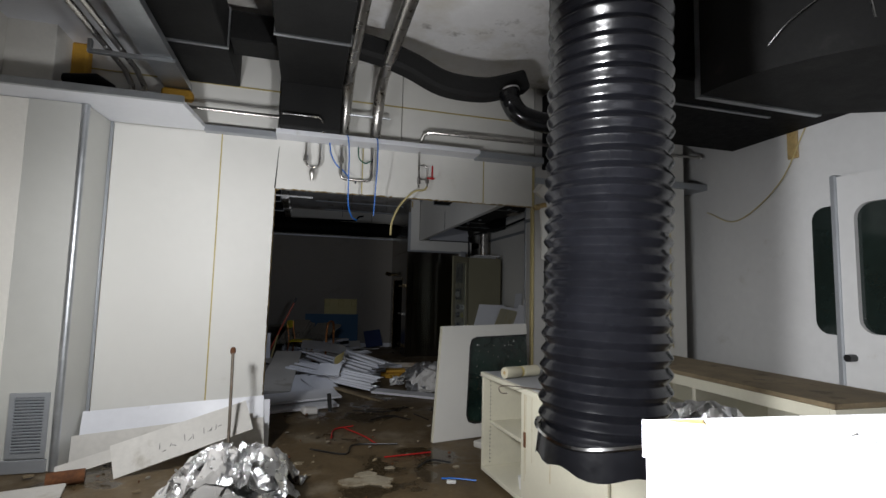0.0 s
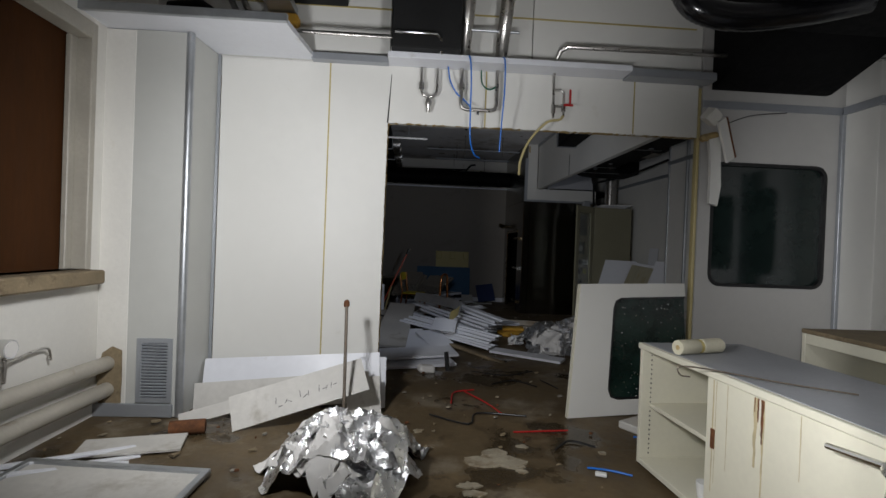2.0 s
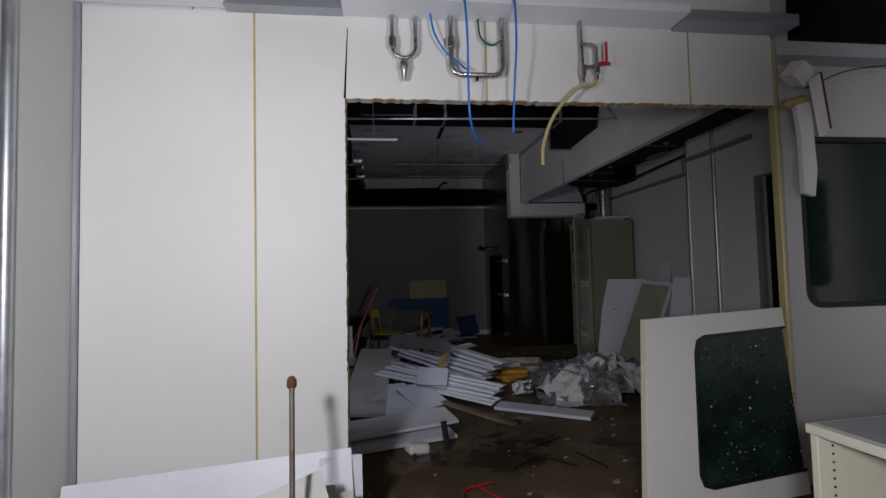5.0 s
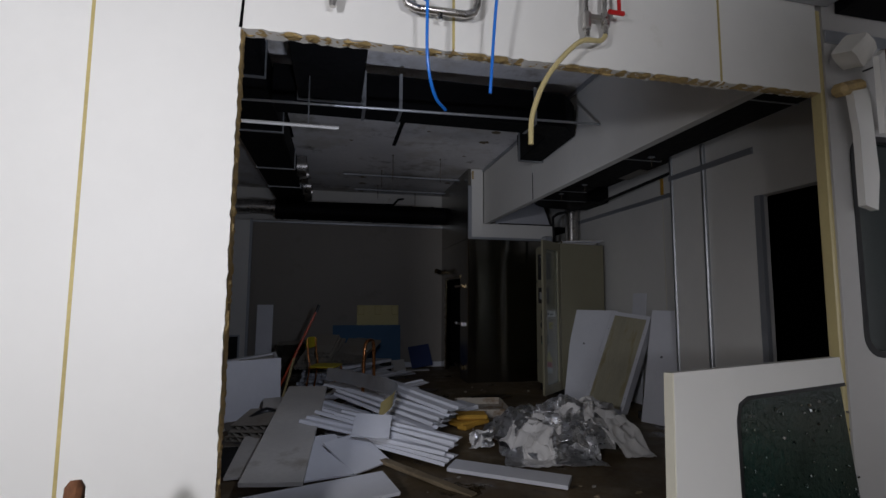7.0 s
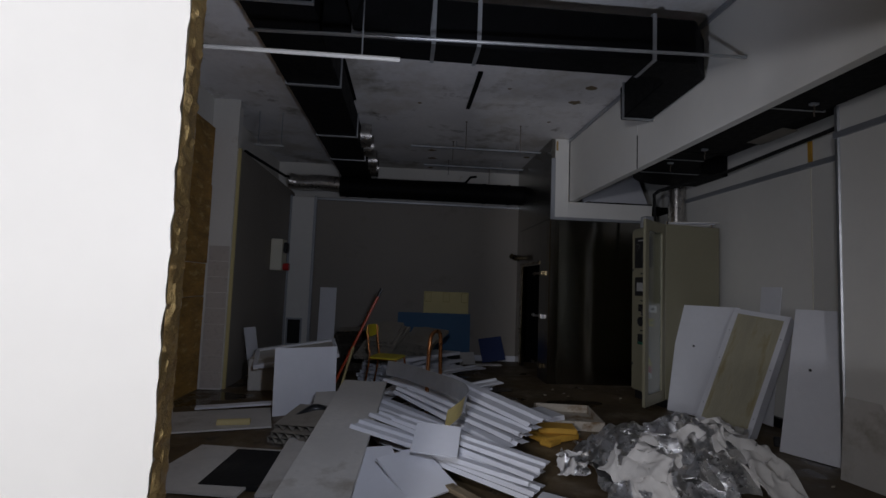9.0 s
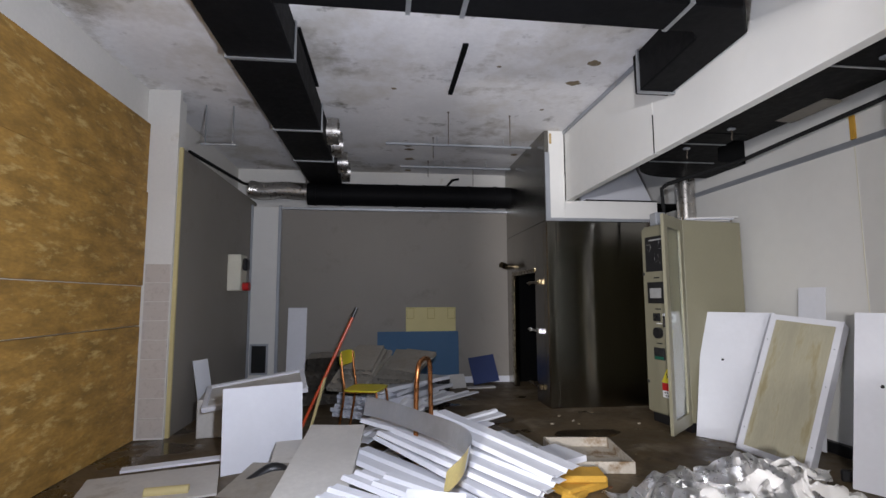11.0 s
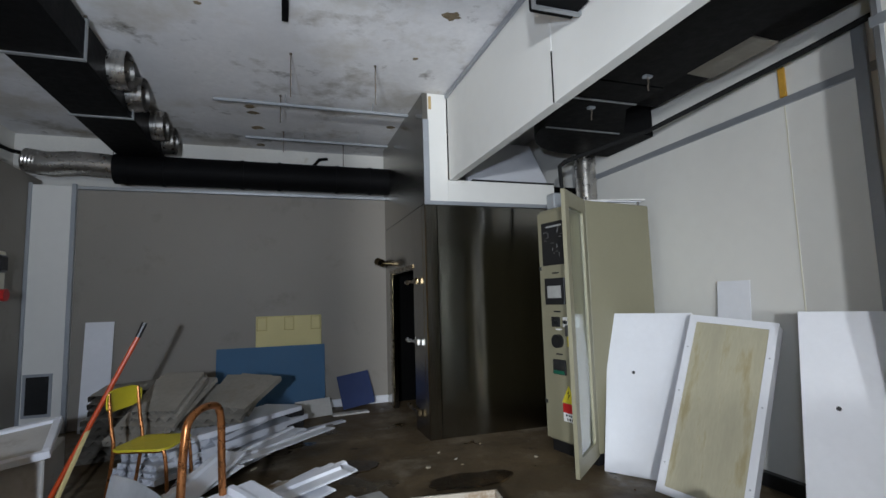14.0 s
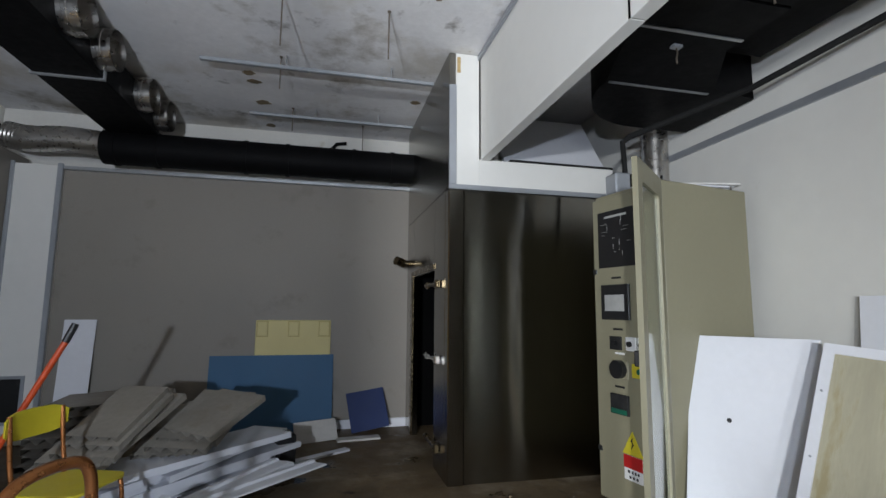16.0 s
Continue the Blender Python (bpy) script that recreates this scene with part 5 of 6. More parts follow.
# small things beside the leaning panel
cr = thing("debris_tray", "shallow white tray with an orange foam block", "tray", pose(1.85, 4.5, 0.0, 0, 0, 30))
part("tray", one_box(-0.22, -0.14, 0.0, 0.22, 0.14, 0.06, 0.01), M_SHEET_DIRTY, cr)
solid("foam_block", one_box(-0.11, -0.07, 0, 0.11, 0.07, 0.09, 0.012), M_YFOAMBLOCK, "ochre foam block on the tray", "foam block", m=pose(1.88, 4.5, 0.061, 0, 0, 20))
solid("blue_cable", tube(B(), arc([(1.62, 4.3, 0.012), (1.75, 4.25, 0.012), (1.8, 4.15, 0.012), (1.72, 4.0, 0.012)], 6), 0.007, 8), M_BLUEHOSE, "short blue cable on the wet floor", "cable")
solid("blue_cable", tube(B(), arc([(1.08, 3.78, 0.012), (1.2, 3.75, 0.012), (1.33, 3.68, 0.012)], 6), 0.007, 8), M_BLUEHOSE, "short blue cable on the wet floor", "cable")

# ---- workshop: cabinet ----
ec = thing("control_cabinet", "beige electrical control cabinet with its glazed door open", "control cabinet", pose(3.245, 9.71, 0, 0, 0, 10))
part("plinth", one_box(0.03, 0.03, 0.0, 0.79, 0.58, 0.1), M_BLACK, ec)
part("body", one_box(0.02, 0.0, 0.1, 0.81, 0.61, 2.21, 0.006), M_BEIGE, ec)
fp = part("front_panel", one_box(-0.012, 0.012, 0.12, 0.018, 0.605, 2.18, 0.004), M_BEIGE, ec)


def on_front(name, y0, z0, y1, z1, t, mat_, label="", parent=None, base=-0.012):
    return part(name, one_box(base - t, y0, z0, base - 0.0005, y1, z1, 0.003), mat_, parent or fp, label)


sp = on_front("mimic_panel", 0.2, 1.68, 0.55, 2.08, 0.004, M_BLACK, "black mimic diagram with fine white lines")
bm = B()
r3 = random.Random(2)
for i in range(16):
    y, z = r3.uniform(0.23, 0.48), r3.uniform(1.72, 2.0)
    if i % 2:
        box(bm, -0.0185, y, z, -0.0165, y + r3.uniform(0.02, 0.06), z + 0.002)
    else:
        box(bm, -0.0185, y, z, -0.0165, y + 0.002, z + r3.uniform(0.01, 0.05))
box(bm, -0.0185, 0.27, 2.03, -0.0165, 0.48, 2.045)
tagged(part("diagram_lines", bm, M_PLASTIC, sp), kind="stuff")
rc = on_front("recorder", 0.26, 1.32, 0.52, 1.56, 0.02, M_BLACK)
part("screen", one_box(-0.035, 0.3, 1.38, -0.0325, 0.48, 1.49), M_PLASTIC, rc, "pale recorder chart window")
for y, m_, lab in ((0.35, M_DUCT_GREY, ""), (0.22, M_WHITE, "white selector switch"), (0.12, M_WHITE, "white selector switch")):
    q = on_front("switch_plate", y, 1.12, y + 0.09 + 0.02 * (y > 0.3), 1.21, 0.012, m_, lab)
    part("knob", tube(B(), [(-0.03, y + 0.045, 1.165), (-0.045, y + 0.045, 1.165)], 0.018, 10), M_BLACK, q)
q = on_front("rotary_switch", 0.3, 0.93, 0.44, 1.06, 0.008, M_BEIGE)
part("knob", tube(B(), [(-0.02, 0.37, 0.995), (-0.06, 0.37, 0.995)], 0.06, 18), M_BLACK, q)
q = on_front("indicator_plate", 0.18, 0.95, 0.27, 1.04, 0.006, M_YELLOW)
part("indicator_lamp", tube(B(), [(-0.02, 0.2, 0.995), (-0.03, 0.2, 0.995)], 0.018, 10), M_GREEN, q)
q = on_front("temperature_controller", 0.3, 0.7, 0.46, 0.83, 0.02, M_DUCT_GREY)
part("green_display", one_box(-0.035, 0.31, 0.705, -0.0325, 0.45, 0.735), M_GREEN, q, "green display strip")
for y, z in ((0.34, 1.6), (0.34, 1.25), (0.33, 1.09), (0.34, 0.87)):
    on_front("label_strip", y, z, y + 0.09, z + 0.014, 0.002, M_BLACK if z != 1.09 else M_WHITE)
for z in (1.64, 0.42):
    on_front("panel_lock", 0.57, z, 0.61, z + 0.035, 0.008, M_BLACK)
tri = part("warning_triangle", ragged(B(), [(0.2, 0.46), (0.38, 0.46), (0.29, 0.61)], "x", -0.0155, -0.0125), M_YELLOW, fp, "yellow warning triangle with a black bolt")
bm = ragged(B(), [(0.285, 0.575), (0.305, 0.545), (0.29, 0.535), (0.303, 0.49), (0.275, 0.53), (0.29, 0.54)], "x", -0.0175, -0.016)
part("bolt_sign", bm, M_BLACK, tri)
sg = on_front("voltage_sign", 0.21, 0.30, 0.37, 0.455, 0.002, M_WHITE, "red and white voltage sign")
part("red_band", one_box(-0.0165, 0.21, 0.375, -0.0145, 0.37, 0.455), M_RED, sg)
bm = B()
for i, (y, l) in enumerate(((0.24, 0.02), (0.265, 0.02), (0.29, 0.02), (0.32, 0.025))):
    box(bm, -0.0165, y, 0.345, -0.0145, y + l * 0.7, 0.362)
for y in (0.25, 0.28, 0.31):
    box(bm, -0.0165, y, 0.313, -0.0145, y + 0.015, 0.33)
tagged(part("sign_figures", bm, M_BLACK, sg), kind="stuff")
# glazed door, swung out
dm = frame3((-0.02, 0.0, 0.1), (-0.515, -0.297, 0.1), (-0.02, 0.0, 1.0))
dd = part("glazed_door", holed(B(), 0, 0, 0.58, 2.1, rounded(0.09, 0.12, 0.49, 1.98, 0.03), "y", 0.0, 0.03), M_BEIGE, ec, m=dm)
gl = bpy.data.materials.new("clear_glass")
gl.use_nodes = True
gb = gl.node_tree.nodes["Principled BSDF"]
gb.inputs["Base Color"].default_value, gb.inputs["Roughness"].default_value, gb.inputs["Transmission Weight"].default_value = (0.75, 0.8, 0.78, 1), 0.06, 1.0
pn = part("door_glass", one_box(0.08, 0.012, 0.11, 0.5, 0.018, 1.99), gl, dd, "smoky glass pane")
pn.visible_shadow = False
part("glass_seal", holed(B(), 0.085, 0.115, 0.495, 1.985, rounded(0.1, 0.13, 0.48, 1.97, 0.03), "y", -0.004, -0.0005), M_BLACK, dd)
part("door_lock", one_box(0.53, -0.03, 1.0, 0.56, -0.001, 1.08, 0.004), M_BLACK, dd)
for x in (0.08, 0.74):
    part("lifting_eye", tube(B(), [(x, 0.05, 2.21), (x, 0.05, 2.25)], 0.014, 10), M_CHROME, ec)
for i in range(5):
    sheet("bundle of white papers and sheet offcuts on the cabinet", (3.35 + 0.04 * i, 9.95 + 0.03 * i, 2.222 + 0.016 * i), (3.95 + 0.02 * i, 10.03 - 0.02 * i, 2.225 + 0.016 * i), (3.33, 10.3, 2.224 + 0.016 * i), 0.6, 0.34, 0.012, M_SHEET if i % 2 else M_PAPER, warp=0.006, seed=30 + i, name="sheet_offcut", group="offcuts on the cabinet")
fl = thing("exhaust_pipe", "stainless exhaust pipe rising behind the cabinet", "pipe")
part("pipe", tube(B(), [(3.92, 10.62, 0.02), (3.92, 10.62, 3.0)], 0.11, 20), M_PIPE, fl)
for z in (2.45, 2.62, 2.8):
    part("seam", tube(B(), [(3.92, 10.62, z), (3.92, 10.62, z + 0.015)], 0.115, 20), M_PIPE, fl)
solid("steel_pipe", tube(B(), [(3.5, 10.4, 2.1), (3.5, 10.45, 2.72), (3.58, 10.46, 2.78), (3.9, 9.6, 2.84), (4.05, 8.3, 2.95), (4.05, 5.6, 3.1)], 0.02, 10), M_DUCT_GREY, "dark thin pipe bending along the white wall", "pipe")
solid("junction_box", one_box(3.2, 10.1, 2.212, 3.32, 10.24, 2.36, 0.01), M_ALU, "grey junction box on top of the cabinet", "junction box")

# leaning light fittings
def light_box(label, tl, tr, bl, w, h, diff, hole, spin=0):
    m = frame3(tl, tr, Vector(tl) * 2 - Vector(bl))
    m = m @ pose(0, 0, 0, 0, spin, 0) @ Matrix.Translation((0, 0, -h))
    m.translation.z += 0.004 - min(m.translation.z, (m @ Vector((w, 0, 0))).z)
    ob = thing("light_fitting", label, "light fitting", m, group="dismantled light fittings")
    if diff:
        part("frame", holed(B(), 0, 0, w, h, rounded(0.05, 0.05, w - 0.05, h - 0.05, 0.006, 3), "y", -0.004, 0.012), M_SHEET, ob)
        part("diffuser", one_box(0.04, 0.004, 0.04, w - 0.04, 0.009, h - 0.04), M_LAMPDIFF, ob, "yellowed striped diffuser")
        for x in (0.025, w - 0.025):
            for z in (0.2, h * 0.55, h - 0.25):
                part("screw", tube(B(), [(x, -0.0035, z), (x, -0.008, z)], 0.006, 8), M_ALU, ob)
    else:
        part("cover", one_box(0, -0.004, 0, w, 0.012, h, 0.003), M_SHEET, ob)
        part("cable_hole", tube(B(), [(hole[0], -0.0045, hole[1]), (hole[0], -0.0055, hole[1])], 0.013, 12), M_BLACK, ob)
    part("housing", one_box(0.004, 0.013, 0.004, w - 0.004, 0.115, h - 0.004, 0.004), M_SHEET, ob)
    return ob


light_box("white metal light fitting cover leaning on the wall", (3.5, 9.81, 1.24), (3.886, 9.267, 1.24), (3.28, 9.56, 0), 0.665, 1.27, False, (0.22, 0.78))
light_box("white light fitting with a yellowed diffuser leaning on the wall", (3.735, 9.13, 1.19), (3.97, 8.62, 1.18), (3.2, 9.06, 0), 0.57, 1.28, True, None, 5)
light_box("white light fitting with its back turned, leaning on the wall", (3.79, 8.36, 1.26), (4.04, 7.86, 1.26), (3.5, 8.2, 0), 0.55, 1.3, False, (0.17, 0.75))
sheet("small white sheet propped behind the light fittings", (3.98, 9.2, 0.02), (4.0, 8.93, 0.02), (4.11, 9.2, 1.48), 0.27, 1.46, 0.008, M_SHEET, seed=41)
solid("black_offcut", one_box(0, 0, 0, 0.5, 0.03, 0.09, 0.01), M_BLACK, "black plastic strip lying by the wall", "strip", m=pose(3.55, 8.35, 0.0, 0, 0, -30))
sheet("white framed panel standing by the boxed column", (3.50, 7.60, 0), (3.58, 7.2, 0), (3.56, 7.6, 0.6), 0.4, 0.62, 0.02, M_SHEET_DIRTY, seed=42)

# boards against the far wall
sheet("blue board standing against the wall", (0.01, 12.94, 0.0), (1.36, 12.95, 0.0), (0.01, 13.02, 0.85), 1.33, 0.85, 0.02, M_BLUE, name="blue_board", group="", seed=50, category="board")
yb = thing("yellow_board", "pale yellow moulded board standing behind the blue one", "board", frame3((0.47, 13.01, 0.0), (1.31, 13.015, 0.0), (0.47, 13.02, 1.0)))
part("board", one_box(0, 0, 0.3, 0.83, 0.02, 1.24, 0.008), M_YELLOWBOARD, yb)
for x in (0.02, 0.36, 0.7):
    part("moulded_lug", one_box(x, -0.014, 1.06, x + 0.11, -0.0005, 1.22, 0.006), M_YELLOWBOARD, yb)
    # Darker yellow rim paints the shade round each lug
    part("lug_shadow_gap", holed(B(), x - 0.008, 1.052, x + 0.118, 1.228, rounded(x, 1.06, x + 0.11, 1.22, 0.01, 2), "y", -0.002, -0.0004), M_SEAM, yb)
sheet("dark blue square board leaning askew on the wall", (1.56, 12.8, 0.0), (2.0, 12.84, 0.06), (1.47, 12.97, 0.43), 0.43, 0.44, 0.015, M_NAVY, name="navy_board", group="", seed=51, category="board")
sheet("tall narrow white sheet leaning on the far wall", (-1.4, 12.88, 0.0), (-1.1, 12.9, 0.0), (-1.3, 13.02, 1.2), 0.29, 1.25, 0.01, M_SHEET, seed=52)
sheet("narrow white sheet leaning on the grey wall", (-1.83, 10.62, 0.0), (-1.75, 10.83, 0.0), (-1.99, 10.6, 0.66), 0.22, 0.72, 0.015, M_SHEET, seed=53)
sheet("short grey plate standing by the blue board", (0.98, 12.45, 0.0), (1.4, 12.6, 0.0), (0.96, 12.55, 0.2), 0.45, 0.22, 0.02, M_SHEET_DIRTY, seed=54)
sheet("flat white strip on the floor", (0.92, 11.75, 0.012), (1.5, 12.12, 0.012), (0.88, 11.82, 0.014), 0.7, 0.08, 0.02, M_SHEET, seed=55)
sheet("flat grey strip on the floor", (1.4, 12.45, 0.012), (1.85, 12.5, 0.012), (1.4, 12.58, 0.014), 0.45, 0.12, 0.02, M_SHEET_DIRTY, seed=56)

ab = thing("alarm_box", "cream wall box with a dark display and a red button", "wall box")
part("body", one_box(-2.029, 11.9, 1.5, -1.85, 12.2, 2.0, 0.01), M_CREAM, ab)
part("display", one_box(-1.849, 11.95, 1.78, -1.78, 12.1, 1.95, 0.02), M_BLACK, ab)
part("button", tube(B(), [(-1.849, 12.04, 1.56), (-1.76, 12.04, 1.56)], 0.06, 16), M_RED, ab, "red mushroom button")

# chair
def chair_at(m):
    ob = thing("school_chair", "bronze tube chair with yellow seat and backrest", "chair", m)
    bm = B()
    ragged(bm, rounded(-0.2, -0.19, 0.2, 0.19, 0.07, 4), "z", 0.44, 0.455)
    part("seat", bm, M_YELLOW, ob)
    bm = B()
    n = 10
    cols = []
    for i in range(n + 1):
        u = i / n * 2 - 1
        x, y = 0.19 * u, 0.21 - 0.03 * (1 - u * u) * -1
        hgt = 0.075 * (1 - abs(u) ** 5 * 0.5)
        cols.append([bm.verts.new((x, y + d_, 0.76 + s_ * hgt)) for d_, s_ in ((0, -1), (0, 1), (0.012, 1), (0.012, -1))])
    for a, b in zip(cols, cols[1:]):
        for j in range(4):
            bm.faces.new((a[j], b[j], b[(j + 1) % 4], a[(j + 1) % 4]))
    bm.faces.new(cols[0])
    bm.faces.new(cols[-1][::-1])
    bmesh.ops.recalc_face_normals(bm, faces=bm.faces)
    part("backrest", bm, M_YELLOW, ob)
    for x in (-0.16, 0.16):
        part("back_leg", tube(B(), arc([(x, 0.24, 0.0), (x, 0.18, 0.42), (x, 0.2, 0.6), (x, 0.225, 0.82)], 5), 0.012, 10), M_COPPER, ob)
        part("front_leg", tube(B(), arc([(x, -0.2, 0.0), (x, -0.17, 0.4), (x, -0.1, 0.43), (x, 0.17, 0.43)], 5), 0.012, 10), M_COPPER, ob)
    return ob


chair_at(pose(-0.06, 10.22, 0, 0, 0, 72))
ch2 = thing("chair_frame", "bare bronze tube chair frame half buried in sheets", "chair frame")
part("hoop", tube(B(), arc([(0.37, 8.7, 0.0), (0.37, 8.74, 0.5), (0.38, 8.75, 0.78), (0.40, 8.79, 0.88), (0.46, 8.93, 0.9), (0.50, 9.01, 0.84), (0.51, 9.03, 0.55), (0.53, 9.08, 0.0)], 6), 0.019, 12), M_COPPER, ch2)
part("leg", tube(B(), [(0.37, 8.72, 0.2), (0.75, 8.58, 0.12), (0.80, 8.56, 0.0)], 0.016, 10), M_COPPER, ch2)
pl_ = thing("broom_pole", "orange pole with a black grip leaning over the rubble", "pole")
part("shaft", tube(B(), [(-0.74, 10.3, 0.02), (-0.225, 10.4, 1.18)], 0.017, 10), M_ORANGE, pl_)
part("grip", tube(B(), [(-0.225, 10.4, 1.18), (-0.185, 10.408, 1.285)], 0.02, 10), M_BLACK, pl_)
solid("wood_stick", tube(B(), [(-0.62, 10.0, 0.01), (-0.5, 10.35, 0.55)], 0.016, 6), M_HOSE, "pale wooden stick leaning beside the pole", "stick")

# standing panel and frames at the left
sheet("white square sheet standing on the floor", (-1.14, 9.06, 0.0), (-0.57, 9.34, 0.0), (-1.11, 9.12, 0.66), 0.64, 0.665, 0.015, M_SHEET, seed=60)
fr = thing("window_frame_piece", "loose white window frame lying behind the sheet", "window frame", pose(-1.2, 10.35, 0.42, 12, -8, 12))
bm = B()
for a in ((-0.5, -0.3, 0.5, -0.25), (-0.5, 0.25, 0.5, 0.3), (-0.5, -0.25, -0.45, 0.25), (0.45, -0.25, 0.5, 0.25)):
    box(bm, a[0], a[1], 0, a[2], a[3], 0.05, 0.006)
part("frame", bm, M_SHEET, fr)
part("infill", one_box(-0.45, -0.25, 0.02, 0.45, 0.25, 0.026), M_SHEET_DIRTY, fr)
solid("cardboard_box", one_box(-0.5, -0.35, 0, 0.5, 0.35, 0.38, 0.01), M_SHEET_DIRTY, "grey-brown box under the loose frame", "box", m=pose(-1.3, 10.6, 0, 0, 0, 10))


# profiled strips and hollow sheets
def profile_mesh(length, width, ribs):
    bm = B()
    pts = []
    step = width / ribs
    for i in range(ribs):
        x = i * step
        pts += [(x, 0.0), (x + step * 0.12, 0.022), (x + step * 0.3, 0.022), (x + step * 0.38, 0.006), (x + step * 0.92, 0.006)]
    pts.append((width, 0.0))
    low = [(x, z - 0.004) for x, z in pts][::-1]
    ring = pts + low
    a = [bm.verts.new((x, 0, z)) for x, z in ring]
    b = [bm.verts.new((x, length, z)) for x, z in ring]
    n = len(ring)
    for i in range(n):
        bm.faces.new((a[i], a[(i + 1) % n], b[(i + 1) % n], b[i]))
    m_ = len(pts)
    for ends in (a, b):
        for i in range(m_ - 1):
            bm.faces.new((ends[i], ends[i + 1], ends[n - 2 - i], ends[n - 1 - i]))
    bmesh.ops.recalc_face_normals(bm, faces=bm.faces)
    return bm


def hollow_mesh(length, width, cells, t=0.045):
    """A hollow-core sheet: two skins joined by slanting webs."""
    bm = B()
    n = cells * 2
    low = [[bm.verts.new((width * i / n, y, 0)) for y in (0, length)] for i in range(n + 1)]
    top = [[bm.verts.new((width * i / n, y, t)) for y in (0, length)] for i in range(n + 1)]
    for i in range(n):
        bm.faces.new((low[i][0], low[i][1], low[i + 1][1], low[i + 1][0]))
        bm.faces.new((top[i][0], top[i + 1][0], top[i + 1][1], top[i][1]))
        a, b = (low[i], top[i + 1]) if i % 2 == 0 else (top[i], low[i + 1])
        bm.faces.new((a[0], b[0], b[1], a[1]))
    for i in (0, n):
        bm.faces.new((low[i][0], top[i][0], top[i][1], low[i][1]))
    return bm


def strip_pile(label, x, y, z, yaw, n, length, width, ribs, spread, lift, pitch, seed, kind_="profile", mat_=None, group="profiled strips"):
    """n overlapping strips fanned out from a corner; the strips point along yaw (0 is +y)."""
    r = random.Random(seed)
    for i in range(n):
        l = length * r.uniform(0.88, 1.1)
        bm = profile_mesh(l, width, ribs) if kind_ == "profile" else hollow_mesh(l, width, ribs)
        a = radians(yaw)
        ox, oy = spread * i * math.cos(a), spread * i * math.sin(a)
        solid("profile_strip" if kind_ == "profile" else "hollow_sheet", bm, mat_ or M_SHEET, label, "strip" if kind_ == "profile" else "hollow sheet", group=group, smooth=False,
              m=pose(x + ox + r.uniform(-0.03, 0.03), y + oy + r.uniform(-0.04, 0.04), z + lift * i, pitch + r.uniform(-1, 1), r.uniform(-4, 4), yaw + r.uniform(-8, 8)))


LAB_P = "white plastic profile strip lying in the rubble"
LAB_H = "grey hollow-core plastic sheet in the heap"
# strips running down towards the opening
strip_pile(LAB_P, 0.92, 7.08, 0.04, 56, 5, 1.3, 0.24, 2, 0.06, 0.03, 7, 1)
strip_pile(LAB_P, 0.84, 7.66, 0.10, 44, 5, 1.35, 0.34, 2, 0.10, 0.04, 7, 2)
strip_pile(LAB_P, 0.98, 8.15, 0.06, 52, 3, 1.4, 0.3, 2, 0.16, 0.05, 8, 3)
strip_pile(LAB_H, -0.05, 7.85, 0.03, 20, 3, 0.9, 0.5, 5, 0.03, 0.045, 4, 4, "hollow", M_HOLLOW, "hollow sheets")
strip_pile(LAB_H, 1.05, 8.95, 0.02, -70, 2, 0.5, 0.4, 6, 0.05, 0.04, 3, 15, "hollow", M_SHEET, "hollow sheets")
# strips behind the chair frame
strip_pile(LAB_P, 0.05, 9.15, 0.06, -50, 4, 1.0, 0.2, 1, 0.08, 0.045, 5, 5)
strip_pile(LAB_P, 0.2, 9.55, 0.05, -62, 5, 0.95, 0.2, 1, 0.08, 0.04, 6, 6)
strip_pile(LAB_P, -0.2, 9.7, 0.06, -30, 3, 0.9, 0.24, 1, 0.1, 0.06, 8, 7)
# far heap
BROWN = "brown dusty hollow-core sheet sloping on the heap"
strip_pile(LAB_H, -0.5, 10.9, 0.02, -40, 6, 1.45, 0.5, 5, 0.025, 0.052, 0.5, 8, "hollow", M_SHEET, "hollow sheets")
strip_pile(LAB_H, -0.1, 11.0, 0.02, -36, 4, 1.25, 0.36, 4, 0.02, 0.07, 1, 9, "hollow", M_SHEET, "hollow sheets")
strip_pile(LAB_P, 0.0, 10.45, 0.03, -42, 5, 1.2, 0.2, 1, 0.05, 0.035, 2, 10)
for i in range(5):
    strip_pile(BROWN, -0.52 + 0.05 * i, 10.74 + 0.012 * i, 0.33 + 0.05 * i, -22 + 3 * i, 1, 0.8 - 0.05 * i, 0.46 - 0.03 * i, 4, 0, 0, 25, 110 + i, "hollow", M_HOLLOW, "hollow sheets")
for i in range(4):
    strip_pile(BROWN, -0.02 + 0.06 * i, 10.98 + 0.05 * i, 0.33 + 0.05 * i, -12 - 5 * i, 1, 0.62, 0.44, 4, 0, 0, 22, 120 + i, "hollow", M_HOLLOW, "hollow sheets")
strip_pile(LAB_H, -0.98, 11.45, 0.02, 4, 9, 0.7, 0.5, 5, 0.015, 0.068, 1, 13, "hollow", M_HOLLOW, "hollow sheets")
solid("black_bin", one_box(-0.08, -0.1, 0, 0.08, 0.1, 0.3, 0.02), M_BLACK, "small black plastic bin beside the heap", "bin", m=pose(0.92, 11.75, 0, 0, 0, 20))

